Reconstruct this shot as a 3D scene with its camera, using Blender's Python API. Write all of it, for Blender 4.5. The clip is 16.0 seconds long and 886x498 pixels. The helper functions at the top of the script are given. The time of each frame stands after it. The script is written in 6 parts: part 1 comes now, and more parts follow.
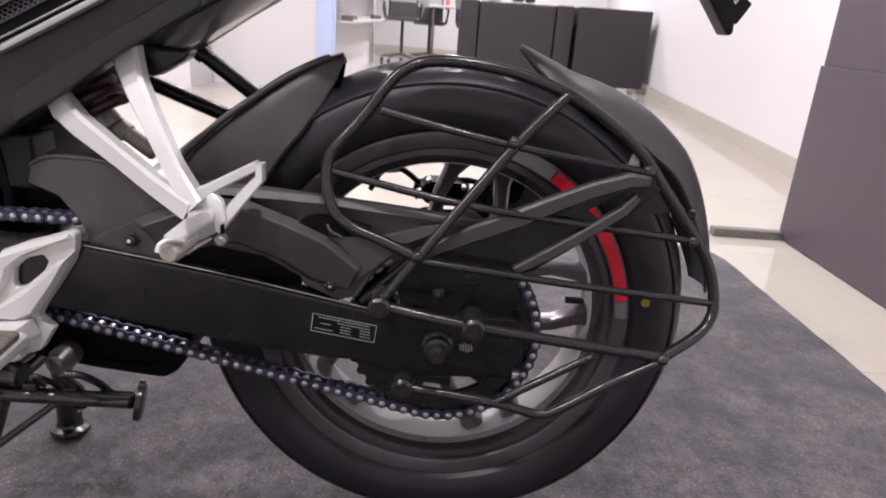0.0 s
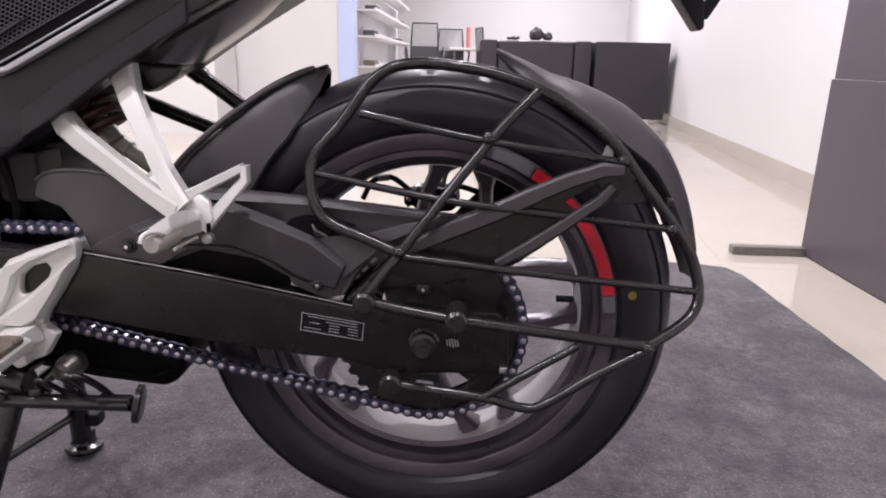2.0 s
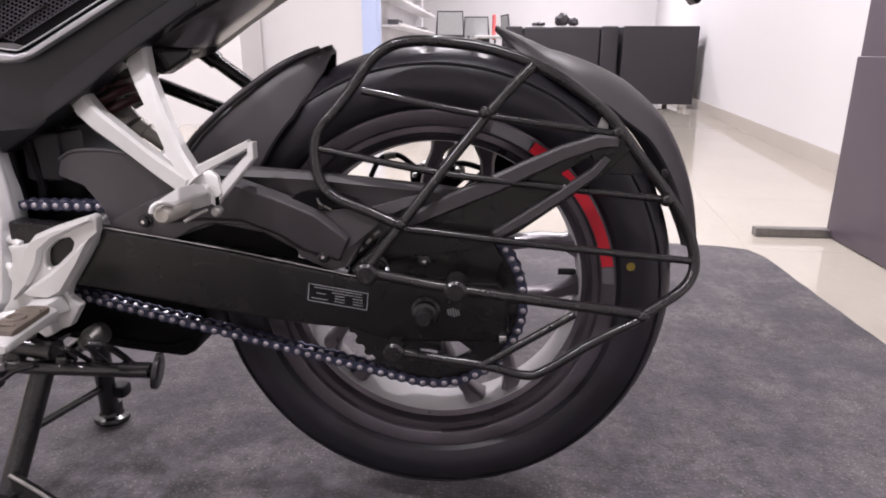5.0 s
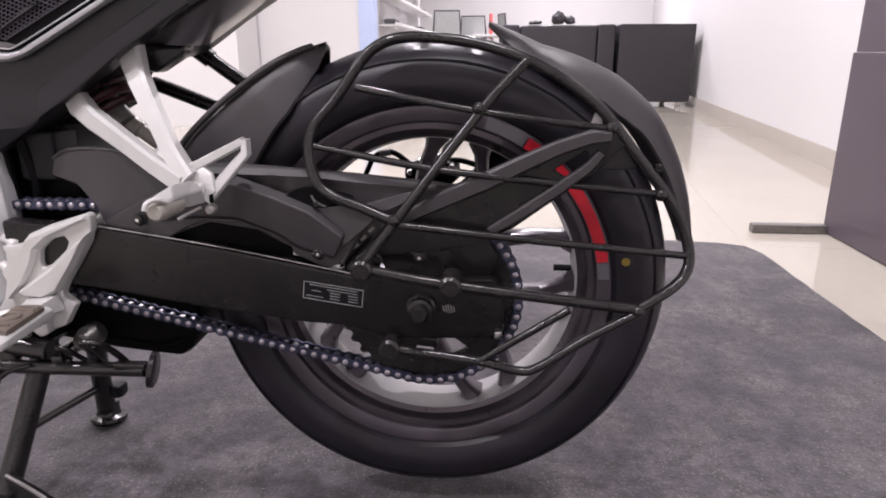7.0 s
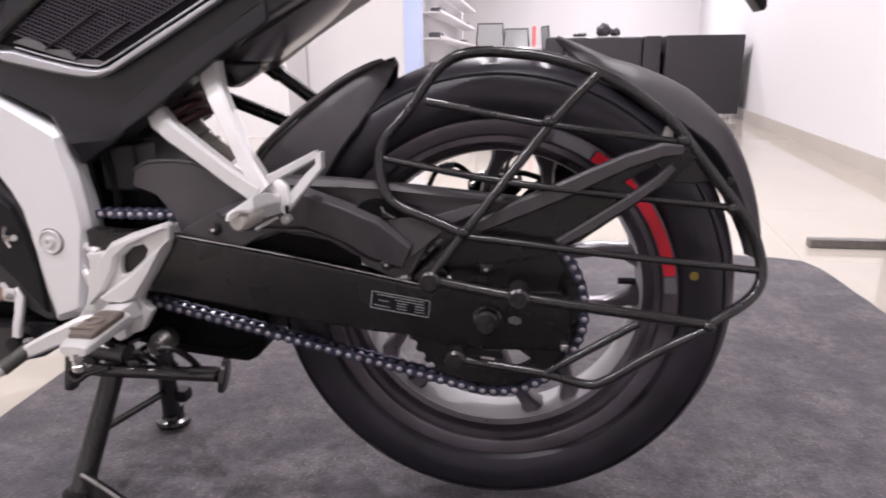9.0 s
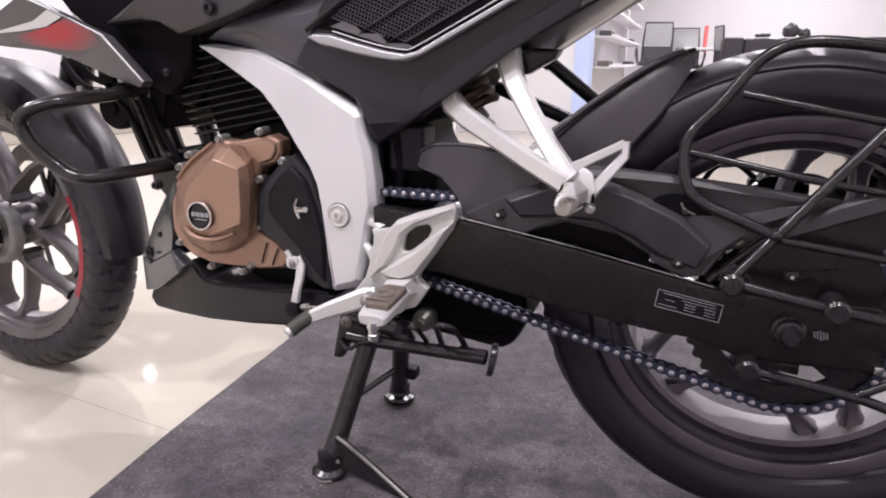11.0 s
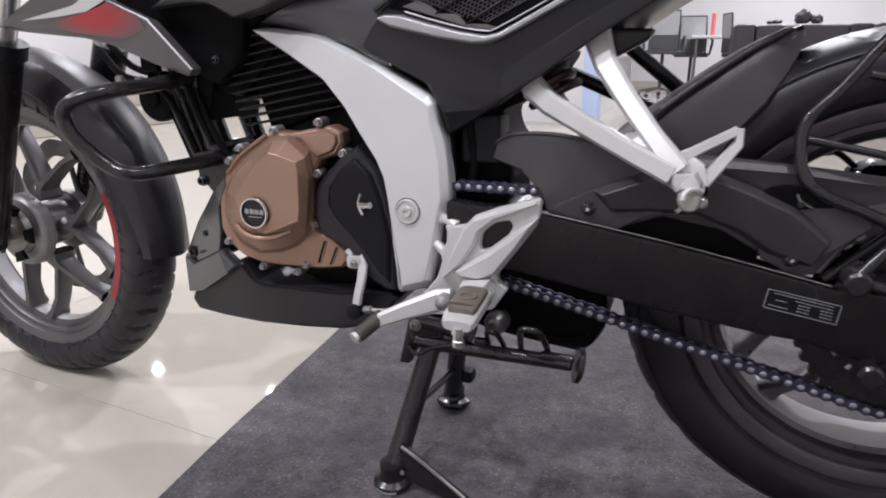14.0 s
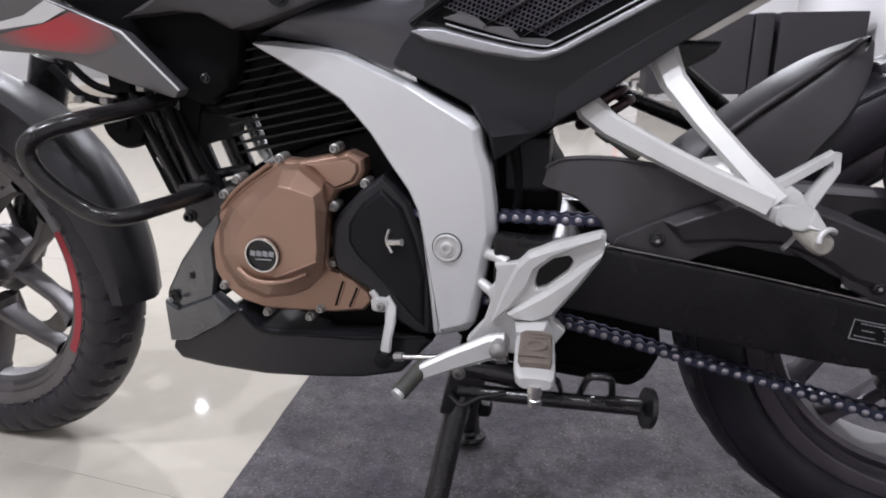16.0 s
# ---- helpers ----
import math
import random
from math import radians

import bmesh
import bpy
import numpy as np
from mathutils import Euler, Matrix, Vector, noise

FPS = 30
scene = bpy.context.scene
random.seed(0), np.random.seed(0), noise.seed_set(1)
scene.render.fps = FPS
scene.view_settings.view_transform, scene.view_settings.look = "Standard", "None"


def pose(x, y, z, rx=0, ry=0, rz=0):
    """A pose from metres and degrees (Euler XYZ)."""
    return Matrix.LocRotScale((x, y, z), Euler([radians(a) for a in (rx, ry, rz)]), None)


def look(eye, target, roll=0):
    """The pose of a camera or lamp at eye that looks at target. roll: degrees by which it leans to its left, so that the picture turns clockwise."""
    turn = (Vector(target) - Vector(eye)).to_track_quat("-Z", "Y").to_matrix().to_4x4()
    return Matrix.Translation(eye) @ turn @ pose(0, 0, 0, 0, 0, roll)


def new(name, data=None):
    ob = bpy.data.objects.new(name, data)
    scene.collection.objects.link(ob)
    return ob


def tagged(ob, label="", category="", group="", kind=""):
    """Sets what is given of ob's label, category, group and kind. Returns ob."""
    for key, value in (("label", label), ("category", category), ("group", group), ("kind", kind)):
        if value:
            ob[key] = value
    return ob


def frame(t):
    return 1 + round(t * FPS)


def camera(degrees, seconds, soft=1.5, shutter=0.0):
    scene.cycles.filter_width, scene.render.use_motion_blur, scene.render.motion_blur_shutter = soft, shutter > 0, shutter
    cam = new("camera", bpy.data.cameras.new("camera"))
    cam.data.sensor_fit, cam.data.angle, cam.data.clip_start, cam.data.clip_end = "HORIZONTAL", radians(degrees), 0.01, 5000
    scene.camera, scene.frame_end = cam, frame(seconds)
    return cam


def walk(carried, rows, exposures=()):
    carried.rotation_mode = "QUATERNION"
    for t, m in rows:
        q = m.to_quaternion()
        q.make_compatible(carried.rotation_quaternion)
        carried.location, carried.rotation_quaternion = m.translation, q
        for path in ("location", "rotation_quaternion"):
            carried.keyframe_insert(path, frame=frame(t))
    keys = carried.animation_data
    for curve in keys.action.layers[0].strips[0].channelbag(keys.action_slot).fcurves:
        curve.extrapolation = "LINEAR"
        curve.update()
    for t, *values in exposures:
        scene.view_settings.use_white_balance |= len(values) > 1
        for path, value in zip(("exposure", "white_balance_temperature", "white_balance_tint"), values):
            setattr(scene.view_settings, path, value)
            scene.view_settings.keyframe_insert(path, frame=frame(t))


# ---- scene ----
cam = camera(68.0, 16.0, soft=1.85, shutter=0.5)
PATH = [
    (0, (-0.016, -0.772, 0.673), (0.026, 1.113, 0.006), 4.2),
    (0.5, (-0.006, -0.785, 0.637), (-0.014, 1.138, 0.088), 3.3),
    (1, (0.007, -0.786, 0.633), (-0.032, 1.132, 0.068), 2.2),
    (1.5, (0.026, -0.798, 0.64), (-0.041, 1.125, 0.094), 1.6),
    (2, (0.04, -0.803, 0.634), (-0.02, 1.119, 0.082), 1.4),
    (2.5, (0.045, -0.81, 0.628), (-0.049, 1.104, 0.054), 0.9),
    (3, (0.054, -0.819, 0.626), (-0.06, 1.094, 0.054), 0.6),
    (3.5, (0.062, -0.825, 0.625), (-0.062, 1.089, 0.056), 1.0),
    (4, (0.068, -0.829, 0.622), (-0.07, 1.079, 0.041), 0.8),
    (6.5, (0.078, -0.831, 0.621), (-0.066, 1.077, 0.039), -0.1),
    (7, (0.079, -0.831, 0.618), (-0.065, 1.077, 0.035), -0.1),
    (7.5, (0.078, -0.831, 0.617), (-0.058, 1.079, 0.04), 0.1),
    (8, (0.077, -0.83, 0.616), (-0.066, 1.082, 0.047), 0.1),
    (8.5, (0.074, -0.829, 0.615), (-0.086, 1.082, 0.049), -0.0),
    (9, (0.047, -0.841, 0.62), (-0.215, 1.064, 0.072), -0.5),
    (9.5, (0.005, -0.849, 0.62), (-0.376, 1.038, 0.08), -0.1),
    (10, (-0.053, -0.862, 0.619), (-0.599, 0.985, 0.077), -0.3),
    (10.2, (-0.074, -0.868, 0.616), (-0.666, 0.961, 0.065), -0.0),
    (12.3, (-0.157, -0.876, 0.605), (-0.843, 0.92, 0.057), 0.7),
    (12.5, (-0.158, -0.876, 0.609), (-0.858, 0.912, 0.052), 0.3),
    (13, (-0.162, -0.873, 0.609), (-0.849, 0.921, 0.051), 0.0),
    (13.5, (-0.182, -0.873, 0.604), (-0.849, 0.93, 0.05), -0.1),
    (14, (-0.24, -0.85, 0.597), (-0.889, 0.952, 0.021), 0.2),
    (14.5, (-0.301, -0.819, 0.594), (-0.859, 1.0, -0.022), 0.2),
    (15, (-0.367, -0.798, 0.616), (-0.813, 1.064, 0.038), 0.5),
    (15.5, (-0.398, -0.798, 0.628), (-0.831, 1.064, 0.04), 0.9),
    (16, (-0.408, -0.793, 0.625), (-0.816, 1.069, 0.019), -0.4),
]
walk(cam, [(t, look(eye, target, roll)) for t, eye, target, roll in PATH],
     exposures=[(0.0, 0.15, 6500, 10), (2.0, 0.12, 6500, 10), (8.5, 0.15, 6500, 10), (9.5, 0.23, 6450, 10), (10.2, 0.24, 6450, 10), (12.5, -0.03, 6300, 7), (14.0, -0.12, 6150, 4), (16.0, -0.19, 6050, 3)])

# ---- light ----
ROOM = radians(-6.0)


def room(u, v, z=0.0):
    """A place of the room's own axes in the world."""
    c, s = math.cos(ROOM), math.sin(ROOM)
    return Vector((u * c - v * s, u * s + v * c, z))


world = bpy.data.worlds.new("world")
scene.world = world
world.use_nodes = True
world.node_tree.nodes["Background"].inputs[0].default_value = (0.75, 0.8, 0.9, 1)
world.node_tree.nodes["Background"].inputs[1].default_value = 0.25
CEIL = 2.9
# The pair near v 3.9 follows floor reflections; others are unseen, added for light.
LAMPS = [(-0.9, -1.7, 0.72), (0.35, -0.8, 0.42), (0.6, 1.3, 0.5), (-2.4, -1.4, 1.0), (-2.4, 1.2, 1.0), (-0.5, 2.4, 1.15), (-4.47, 3.93, 1.2), (-6.0, 3.8, 1.2), (-0.5, 6.4, 1.6), (-0.1, 9.2, 2.1), (-4.6, 0.4, 1.2)]
LAMP_WATTS = 56.0


# ---- materials ----
def material(name, base, rough=0.5, metal=0.0, vary=0.12, scale=30.0, bump=0.0, grain=400.0, coat=0.0, spec=0.5, edge=(0.3, 0.7)):
    """A surface with stains at one scale and grain at another."""
    m = bpy.data.materials.new(name)
    m.use_nodes = True
    n, l = m.node_tree.nodes, m.node_tree.links
    p = n["Principled BSDF"]
    p.inputs["Roughness"].default_value = rough
    p.inputs["Metallic"].default_value = metal
    p.inputs["Coat Weight"].default_value = coat
    p.inputs["Coat Roughness"].default_value = 0.08
    p.inputs["Specular IOR Level"].default_value = spec
    where = n.new("ShaderNodeTexCoord")
    big, small = n.new("ShaderNodeTexNoise"), n.new("ShaderNodeTexNoise")
    big.inputs["Scale"].default_value, small.inputs["Scale"].default_value = scale, grain
    big.inputs["Detail"].default_value, small.inputs["Detail"].default_value = 4, 3
    l.new(where.outputs["Object"], big.inputs["Vector"])
    l.new(where.outputs["Object"], small.inputs["Vector"])
    both = n.new("ShaderNodeMix")
    both.data_type = "FLOAT"
    both.inputs[0].default_value = 0.4
    l.new(big.outputs["Fac"], both.inputs[2])
    l.new(small.outputs["Fac"], both.inputs[3])
    ramp = n.new("ShaderNodeValToRGB")
    lo, hi = 1 - vary, 1 + vary
    ramp.color_ramp.elements[0].position, ramp.color_ramp.elements[1].position = edge
    ramp.color_ramp.elements[0].color = (base[0] * lo, base[1] * lo, base[2] * lo, 1)
    ramp.color_ramp.elements[1].color = (min(1, base[0] * hi), min(1, base[1] * hi), min(1, base[2] * hi), 1)
    l.new(both.outputs[0], ramp.inputs["Fac"])
    l.new(ramp.outputs["Color"], p.inputs["Base Color"])
    wear = n.new("ShaderNodeMapRange")
    wear.inputs["To Min"].default_value = max(0.02, rough * 0.82)
    wear.inputs["To Max"].default_value = min(1.0, rough * 1.18)
    l.new(big.outputs["Fac"], wear.inputs["Value"])
    l.new(wear.outputs["Result"], p.inputs["Roughness"])
    if bump:
        b = n.new("ShaderNodeBump")
        b.inputs["Strength"].default_value = bump
        b.inputs["Distance"].default_value = 0.001
        l.new(small.outputs["Fac"], b.inputs["Height"])
        l.new(b.outputs["Normal"], p.inputs["Normal"])
    return m


def glow(name, colour, strength):
    m = bpy.data.materials.new(name)
    m.use_nodes = True
    p = m.node_tree.nodes["Principled BSDF"]
    p.inputs["Base Color"].default_value = (*colour, 1)
    p.inputs["Emission Color"].default_value = (*colour, 1)
    p.inputs["Emission Strength"].default_value = strength
    return m


RUBBER = material("tyre_rubber", (0.0138, 0.0122, 0.0170), 0.38, vary=0.3, scale=14, bump=0.22, grain=700, spec=0.36)
RIM = material("rim_satin_black", (0.100, 0.089, 0.102), 0.29, metal=0.65, vary=0.12, scale=18, spec=0.4)
RIMGREY = material("front_rim_grey", (0.12, 0.112, 0.115), 0.36, metal=0.5, vary=0.14, scale=18, spec=0.45)
BARREL = material("bare_rim_grey", (0.46, 0.45, 0.46), 0.5, vary=0.06, scale=20)
HUBGREY = material("cast_hub_grey", (0.24, 0.235, 0.235), 0.42, metal=0.5, vary=0.12, scale=40)
RED = material("rim_stripe_red", (0.55, 0.012, 0.03), 0.4, vary=0.06)
GREYTAPE = material("stripe_grey", (0.12, 0.12, 0.13), 0.4)
PLASTIC = material("matt_black_plastic", (0.0082, 0.0080, 0.0098), 0.42, vary=0.15, scale=25, bump=0.2, grain=900, spec=0.18)
MUDGREY = material("mudguard_plastic", (0.013, 0.012, 0.0145), 0.36, vary=0.1, scale=22, bump=0.2, grain=900, spec=0.45)
PLASTIC_GREY = material("charcoal_plastic", (0.035, 0.0315, 0.0345), 0.42, vary=0.14, scale=16, bump=0.25, grain=900, spec=0.55)
SATIN = material("satin_black_paint", (0.0085, 0.0076, 0.0080), 0.27, vary=0.12, scale=20, bump=0.04, spec=0.34)
GLOSS = material("gloss_black_paint", (0.005, 0.005, 0.006), 0.2, vary=0.05, spec=0.4)
STEELBLACK = material("black_enamel_steel", (0.0150, 0.0138, 0.0146), 0.23, metal=0.0, vary=0.12, scale=40, spec=0.5)
SILVER = material("silver_paint", (0.70, 0.705, 0.715), 0.43, metal=0.45, vary=0.05, scale=12, bump=0.05, grain=1200, coat=0.25)
ALLOY = material("cast_alloy_silver", (0.60, 0.595, 0.585), 0.42, metal=0.3, vary=0.05, scale=35, bump=0.12, grain=900)
BRONZE = material("bronze_paint", (0.325, 0.205, 0.150), 0.33, metal=0.42, vary=0.05, scale=18, bump=0.06)
CHROME = material("bright_zinc", (0.7, 0.69, 0.68), 0.25, metal=1.0, vary=0.1, scale=90)
DULLSTEEL = material("dull_steel", (0.24, 0.23, 0.22), 0.42, metal=0.8, vary=0.2, scale=60)
CHAIN = material("oiled_chain_steel", (0.055, 0.060, 0.100), 0.52, metal=0.6, vary=0.3, scale=120)
CHAINPIN = material("chain_pin_steel", (0.40, 0.375, 0.41), 0.40, metal=0.8, vary=0.2, scale=160)
PEGRUBBER = material("worn_peg_rubber", (0.14, 0.115, 0.095), 0.6, vary=0.2, scale=60, bump=0.4, grain=500)
FINBLACK = material("black_fin_paint", (0.0095, 0.0092, 0.0100), 0.40, vary=0.2, scale=40, spec=0.22)
# Near-black of engine parts; also painted in as shade for recesses and gaps.
DARKVOID = material("engine_black_and_shade", (0.0052, 0.0050, 0.0056), 0.5, vary=0.2, scale=40, bump=0.2, spec=0.06)
COWLGREY = material("gunmetal_paint", (0.115, 0.11, 0.115), 0.3, metal=0.4, vary=0.04, coat=0.4)
SPRINGRED = material("shock_spring_red", (0.030, 0.004, 0.006), 0.45)
WHITEINK = material("label_white_ink", (0.29, 0.29, 0.30), 0.6, vary=0.05)
WHITEDECAL = material("white_decal", (0.5, 0.49, 0.48), 0.4, vary=0.04)


def fading_red():
    """A red print that fades out into the gunmetal paint round it."""
    m = material("red_fade_print", (0.115, 0.11, 0.115), 0.3, metal=0.4, vary=0.04, coat=0.4)
    n, l = m.node_tree.nodes, m.node_tree.links
    p = n["Principled BSDF"]
    flat = n.new("ShaderNodeVectorMath")
    flat.operation = "MULTIPLY"
    flat.inputs[1].default_value = (0.55, 0.0, 1.3)
    l.new(n["Texture Coordinate"].outputs["Object"], flat.inputs[0])
    far = n.new("ShaderNodeVectorMath")
    far.operation = "DISTANCE"
    far.inputs[1].default_value = (-0.990 * 0.55, 0.0, 0.640 * 1.3)
    l.new(flat.outputs["Vector"], far.inputs[0])
    fade = n.new("ShaderNodeMapRange")
    fade.inputs["From Min"].default_value, fade.inputs["From Max"].default_value = 0.014, 0.045
    fade.inputs["To Min"].default_value, fade.inputs["To Max"].default_value = 1.0, 0.0
    l.new(far.outputs["Value"], fade.inputs["Value"])
    mix = n.new("ShaderNodeMix")
    mix.data_type = "RGBA"
    mix.inputs["B"].default_value = (0.42, 0.035, 0.05, 1)
    l.new(fade.outputs["Result"], mix.inputs["Factor"])
    l.new(p.inputs["Base Color"].links[0].from_socket, mix.inputs["A"])
    l.new(mix.outputs["Result"], p.inputs["Base Color"])
    return m


REDDECAL = fading_red()
FAIRING = material("gunmetal_fairing_paint", (0.075, 0.074, 0.086), 0.30, metal=0.7, vary=0.05, scale=14, coat=0.4)
SATINCHARCOAL = material("satin_charcoal_plastic", (0.0135, 0.0132, 0.0162), 0.36, vary=0.14, scale=18, bump=0.2, grain=900, spec=0.42)
TRIMGREY = material("satin_silver_trim", (0.42, 0.42, 0.44), 0.36, metal=0.7, vary=0.05, scale=20)
FOGGED = material("tinted_plastic", (0.042, 0.045, 0.050), 0.22, vary=0.15, coat=0.4)

WALL = material("white_wall_paint", (0.645, 0.635, 0.64), 0.55, vary=0.02, scale=1.5, bump=0.05, grain=120)
CEILING = material("white_ceiling_paint", (0.82, 0.82, 0.82), 0.8, vary=0.02, scale=1.0)
TILE = material("cream_glazed_tile", (0.435, 0.404, 0.35), 0.022, vary=0.04, scale=2.2, grain=30, spec=0.30)
GROUT = material("beige_grout", (0.45, 0.42, 0.36), 0.8)
SKIRT = material("beige_skirting_tile", (0.46, 0.425, 0.385), 0.3, vary=0.05, scale=4)
BLUECOL = material("pale_blue_paint", (0.46, 0.54, 0.76), 0.5, vary=0.03, scale=3)
LAMINATE = material("dark_plum_laminate", (0.075, 0.058, 0.073), 0.42, vary=0.08, scale=5, bump=0.05, grain=150)
LEATHER = material("black_leatherette", (0.027, 0.024, 0.030), 0.55, vary=0.12, scale=9, bump=0.3, grain=300)
MESHGREY = material("grey_mesh_fabric", (0.40, 0.41, 0.41), 0.8, vary=0.1, scale=40)
CHAIRBLACK = material("chair_black_plastic", (0.06, 0.06, 0.065), 0.5)
TABLETOP = material("white_table_laminate", (0.7, 0.69, 0.68), 0.4, vary=0.02)
CHAIRRED = material("red_jacket_cloth", (0.6, 0.12, 0.12), 0.8)


def carpet_material():
    m = material("grey_felt_carpet", (0.047, 0.0415, 0.049), 0.95, vary=0.55, scale=44, bump=1.0, grain=150, spec=0.1, edge=(0.36, 0.64))
    n, l = m.node_tree.nodes, m.node_tree.links
    p = n["Principled BSDF"]
    p.inputs["Sheen Weight"].default_value = 0.25
    p.inputs["Sheen Roughness"].default_value = 0.6
    where = n["Texture Coordinate"]
    fleck = n.new("ShaderNodeTexVoronoi")
    fleck.inputs["Scale"].default_value = 150
    l.new(where.outputs["Object"], fleck.inputs["Vector"])
    step = n.new("ShaderNodeMapRange")
    step.inputs["From Min"].default_value, step.inputs["From Max"].default_value = 0.08, 0.30
    step.inputs["To Min"].default_value, step.inputs["To Max"].default_value = 0.78, 0.0
    l.new(fleck.outputs["Distance"], step.inputs["Value"])
    mix = n.new("ShaderNodeMix")
    mix.data_type = "RGBA"
    mix.inputs["B"].default_value = (0.17, 0.158, 0.155, 1)
    old = p.inputs["Base Color"].links[0].from_socket
    l.new(step.outputs["Result"], mix.inputs["Factor"])
    l.new(old, mix.inputs["A"])
    blotch = n.new("ShaderNodeTexNoise")
    blotch.inputs["Scale"].default_value, blotch.inputs["Detail"].default_value = 8.0, 5
    l.new(where.outputs["Object"], blotch.inputs["Vector"])
    tone = n.new("ShaderNodeValToRGB")
    tone.color_ramp.elements[0].position, tone.color_ramp.elements[1].position = 0.34, 0.68
    tone.color_ramp.elements[0].color, tone.color_ramp.elements[1].color = (0.52, 0.48, 0.58, 1), (1.46, 1.45, 1.33, 1)
    l.new(blotch.outputs["Fac"], tone.inputs["Fac"])
    worn = n.new("ShaderNodeMix")
    worn.data_type, worn.blend_type = "RGBA", "MULTIPLY"
    worn.inputs["Factor"].default_value = 1.0
    l.new(mix.outputs["Result"], worn.inputs["A"])
    l.new(tone.outputs["Color"], worn.inputs["B"])
    l.new(worn.outputs["Result"], p.inputs["Base Color"])
    return m


CARPET = carpet_material()


# ---- mesh helpers ----
def finish(bm):
    bmesh.ops.recalc_face_normals(bm, faces=bm.faces)
    for f in bm.faces:
        f.smooth = True


def shade(me, bm, sharp):
    """Smooth shading in which large faces keep their own direction and sharp corners stay sharp."""
    lim = math.cos(radians(sharp))
    bm.normal_update()
    area = {f: f.calc_area() for f in bm.faces}
    out = []
    for f in bm.faces:
        n0 = f.normal
        for v in f.verts:
            n = Vector((0, 0, 0))
            for g in v.link_faces:
                if g.normal.dot(n0) > lim:
                    n += g.normal * area[g]
            out.append(n.normalized() if n.length > 1e-14 else n0.copy())
    me.normals_split_custom_set(out)


def to_mesh(name, bm, mat, sharp=38.0):
    finish(bm)
    me = bpy.data.meshes.new(name)
    bm.to_mesh(me)
    shade(me, bm, sharp)
    bm.free()
    me.materials.append(mat)
    return me


def part(name, bm, mat, parent=None, label="", sharp=38.0):
    """Links a bmesh as one mesh object, under a thing or a part."""
    ob = new(name, to_mesh(name, bm, mat, sharp))
    ob.parent = parent
    if label:
        tagged(ob, label)
    return ob


def thing(name, label, category, group="", kind="", at=(0, 0, 0)):
    ob = new(name)
    ob.location = at
    return tagged(ob, label, category, group, kind)


def soften(bm, width, segments=2, angle=25.0):
    edges = [e for e in bm.edges if len(e.link_faces) == 2 and e.calc_face_angle(0) > radians(angle)]
    if edges and width:
        bmesh.ops.bevel(bm, geom=edges, offset=width, segments=segments, profile=0.5, affect="EDGES", clamp_overlap=True)


def block(size, at=(0, 0, 0), bevel=0.004, turn=None, bm=None):
    """A box with rounded edges."""
    own = bmesh.new()
    bmesh.ops.create_cube(own, size=1)
    bmesh.ops.scale(own, vec=size, verts=own.verts)
    soften(own, bevel)
    m = Matrix.Translation(at) @ (turn if turn is not None else Matrix())
    bmesh.ops.transform(own, matrix=m, verts=own.verts)
    return merge(bm, own)


def merge(bm, own):
    if bm is None:
        return own
    me = bpy.data.meshes.new("join")
    own.to_mesh(me)
    own.free()
    bm.from_mesh(me)
    bpy.data.meshes.remove(me)
    return bm


def plate(outline, y0, y1, bevel=0.003, hole=None, draft=1.0, bm=None):
    """A plate whose outline is given in x and z; its outer face at y0, its inner at y1. An outline's third number moves its corner in y."""
    own = bmesh.new()
    cx = sum(p[0] for p in outline) / len(outline)
    cz = sum(p[1] for p in outline) / len(outline)
    front = [own.verts.new((cx + (p[0] - cx) * draft, y0 + (p[2] if len(p) > 2 else 0), cz + (p[1] - cz) * draft)) for p in outline]
    back = [own.verts.new((p[0], y1 + (p[2] if len(p) > 2 else 0), p[1])) for p in outline]
    if hole:
        hf = [own.verts.new((p[0], y0, p[1])) for p in hole]
        hb = [own.verts.new((p[0], y1, p[1])) for p in hole]
        for ring, inner in ((front, hf), (back, hb)):
            edges = []
            for vs in (ring, inner):
                edges += [own.edges.get((vs[i], vs[i - 1])) or own.edges.new((vs[i], vs[i - 1])) for i in range(len(vs))]
            bmesh.ops.triangle_fill(own, use_beauty=True, edges=edges)
        for a, b in ((front, back), (hf, hb)):
            for i in range(len(a)):
                own.faces.new((a[i - 1], a[i], b[i], b[i - 1]))
    else:
        own.faces.new(front)
        own.faces.new(back[::-1])
        for i in range(len(front)):
            own.faces.new((front[i - 1], front[i], back[i], back[i - 1]))
    bmesh.ops.recalc_face_normals(own, faces=own.faces)
    if bevel:
        soften(own, bevel)
    bmesh.ops.triangulate(own, faces=[f for f in own.faces if len(f.verts) > 4])
    return merge(bm, own)


def stack(rings, bevel=0.002, angle=12.0, bm=None):
    """A raised casting through several rings of as many (x, y, z) corners, from its foot to its crown."""
    own = bmesh.new()
    levels = [[own.verts.new(p) for p in ring] for ring in rings]
    own.faces.new(levels[-1])
    own.faces.new(levels[0][::-1])
    for a, b in zip(levels, levels[1:]):
        for i in range(len(a)):
            own.faces.new((a[i - 1], a[i], b[i], b[i - 1]))
    bmesh.ops.recalc_face_normals(own, faces=own.faces)
    bmesh.ops.triangulate(own, faces=[f for f in own.faces if len(f.verts) > 4])
    soften(own, bevel, 2, angle)
    return merge(bm, own)


def at_depth(outline, y):
    """Corners (x, z) or (x, z, shift) set at a depth y."""
    return [(p[0], y + (p[2] if len(p) > 2 else 0), p[1]) for p in outline]


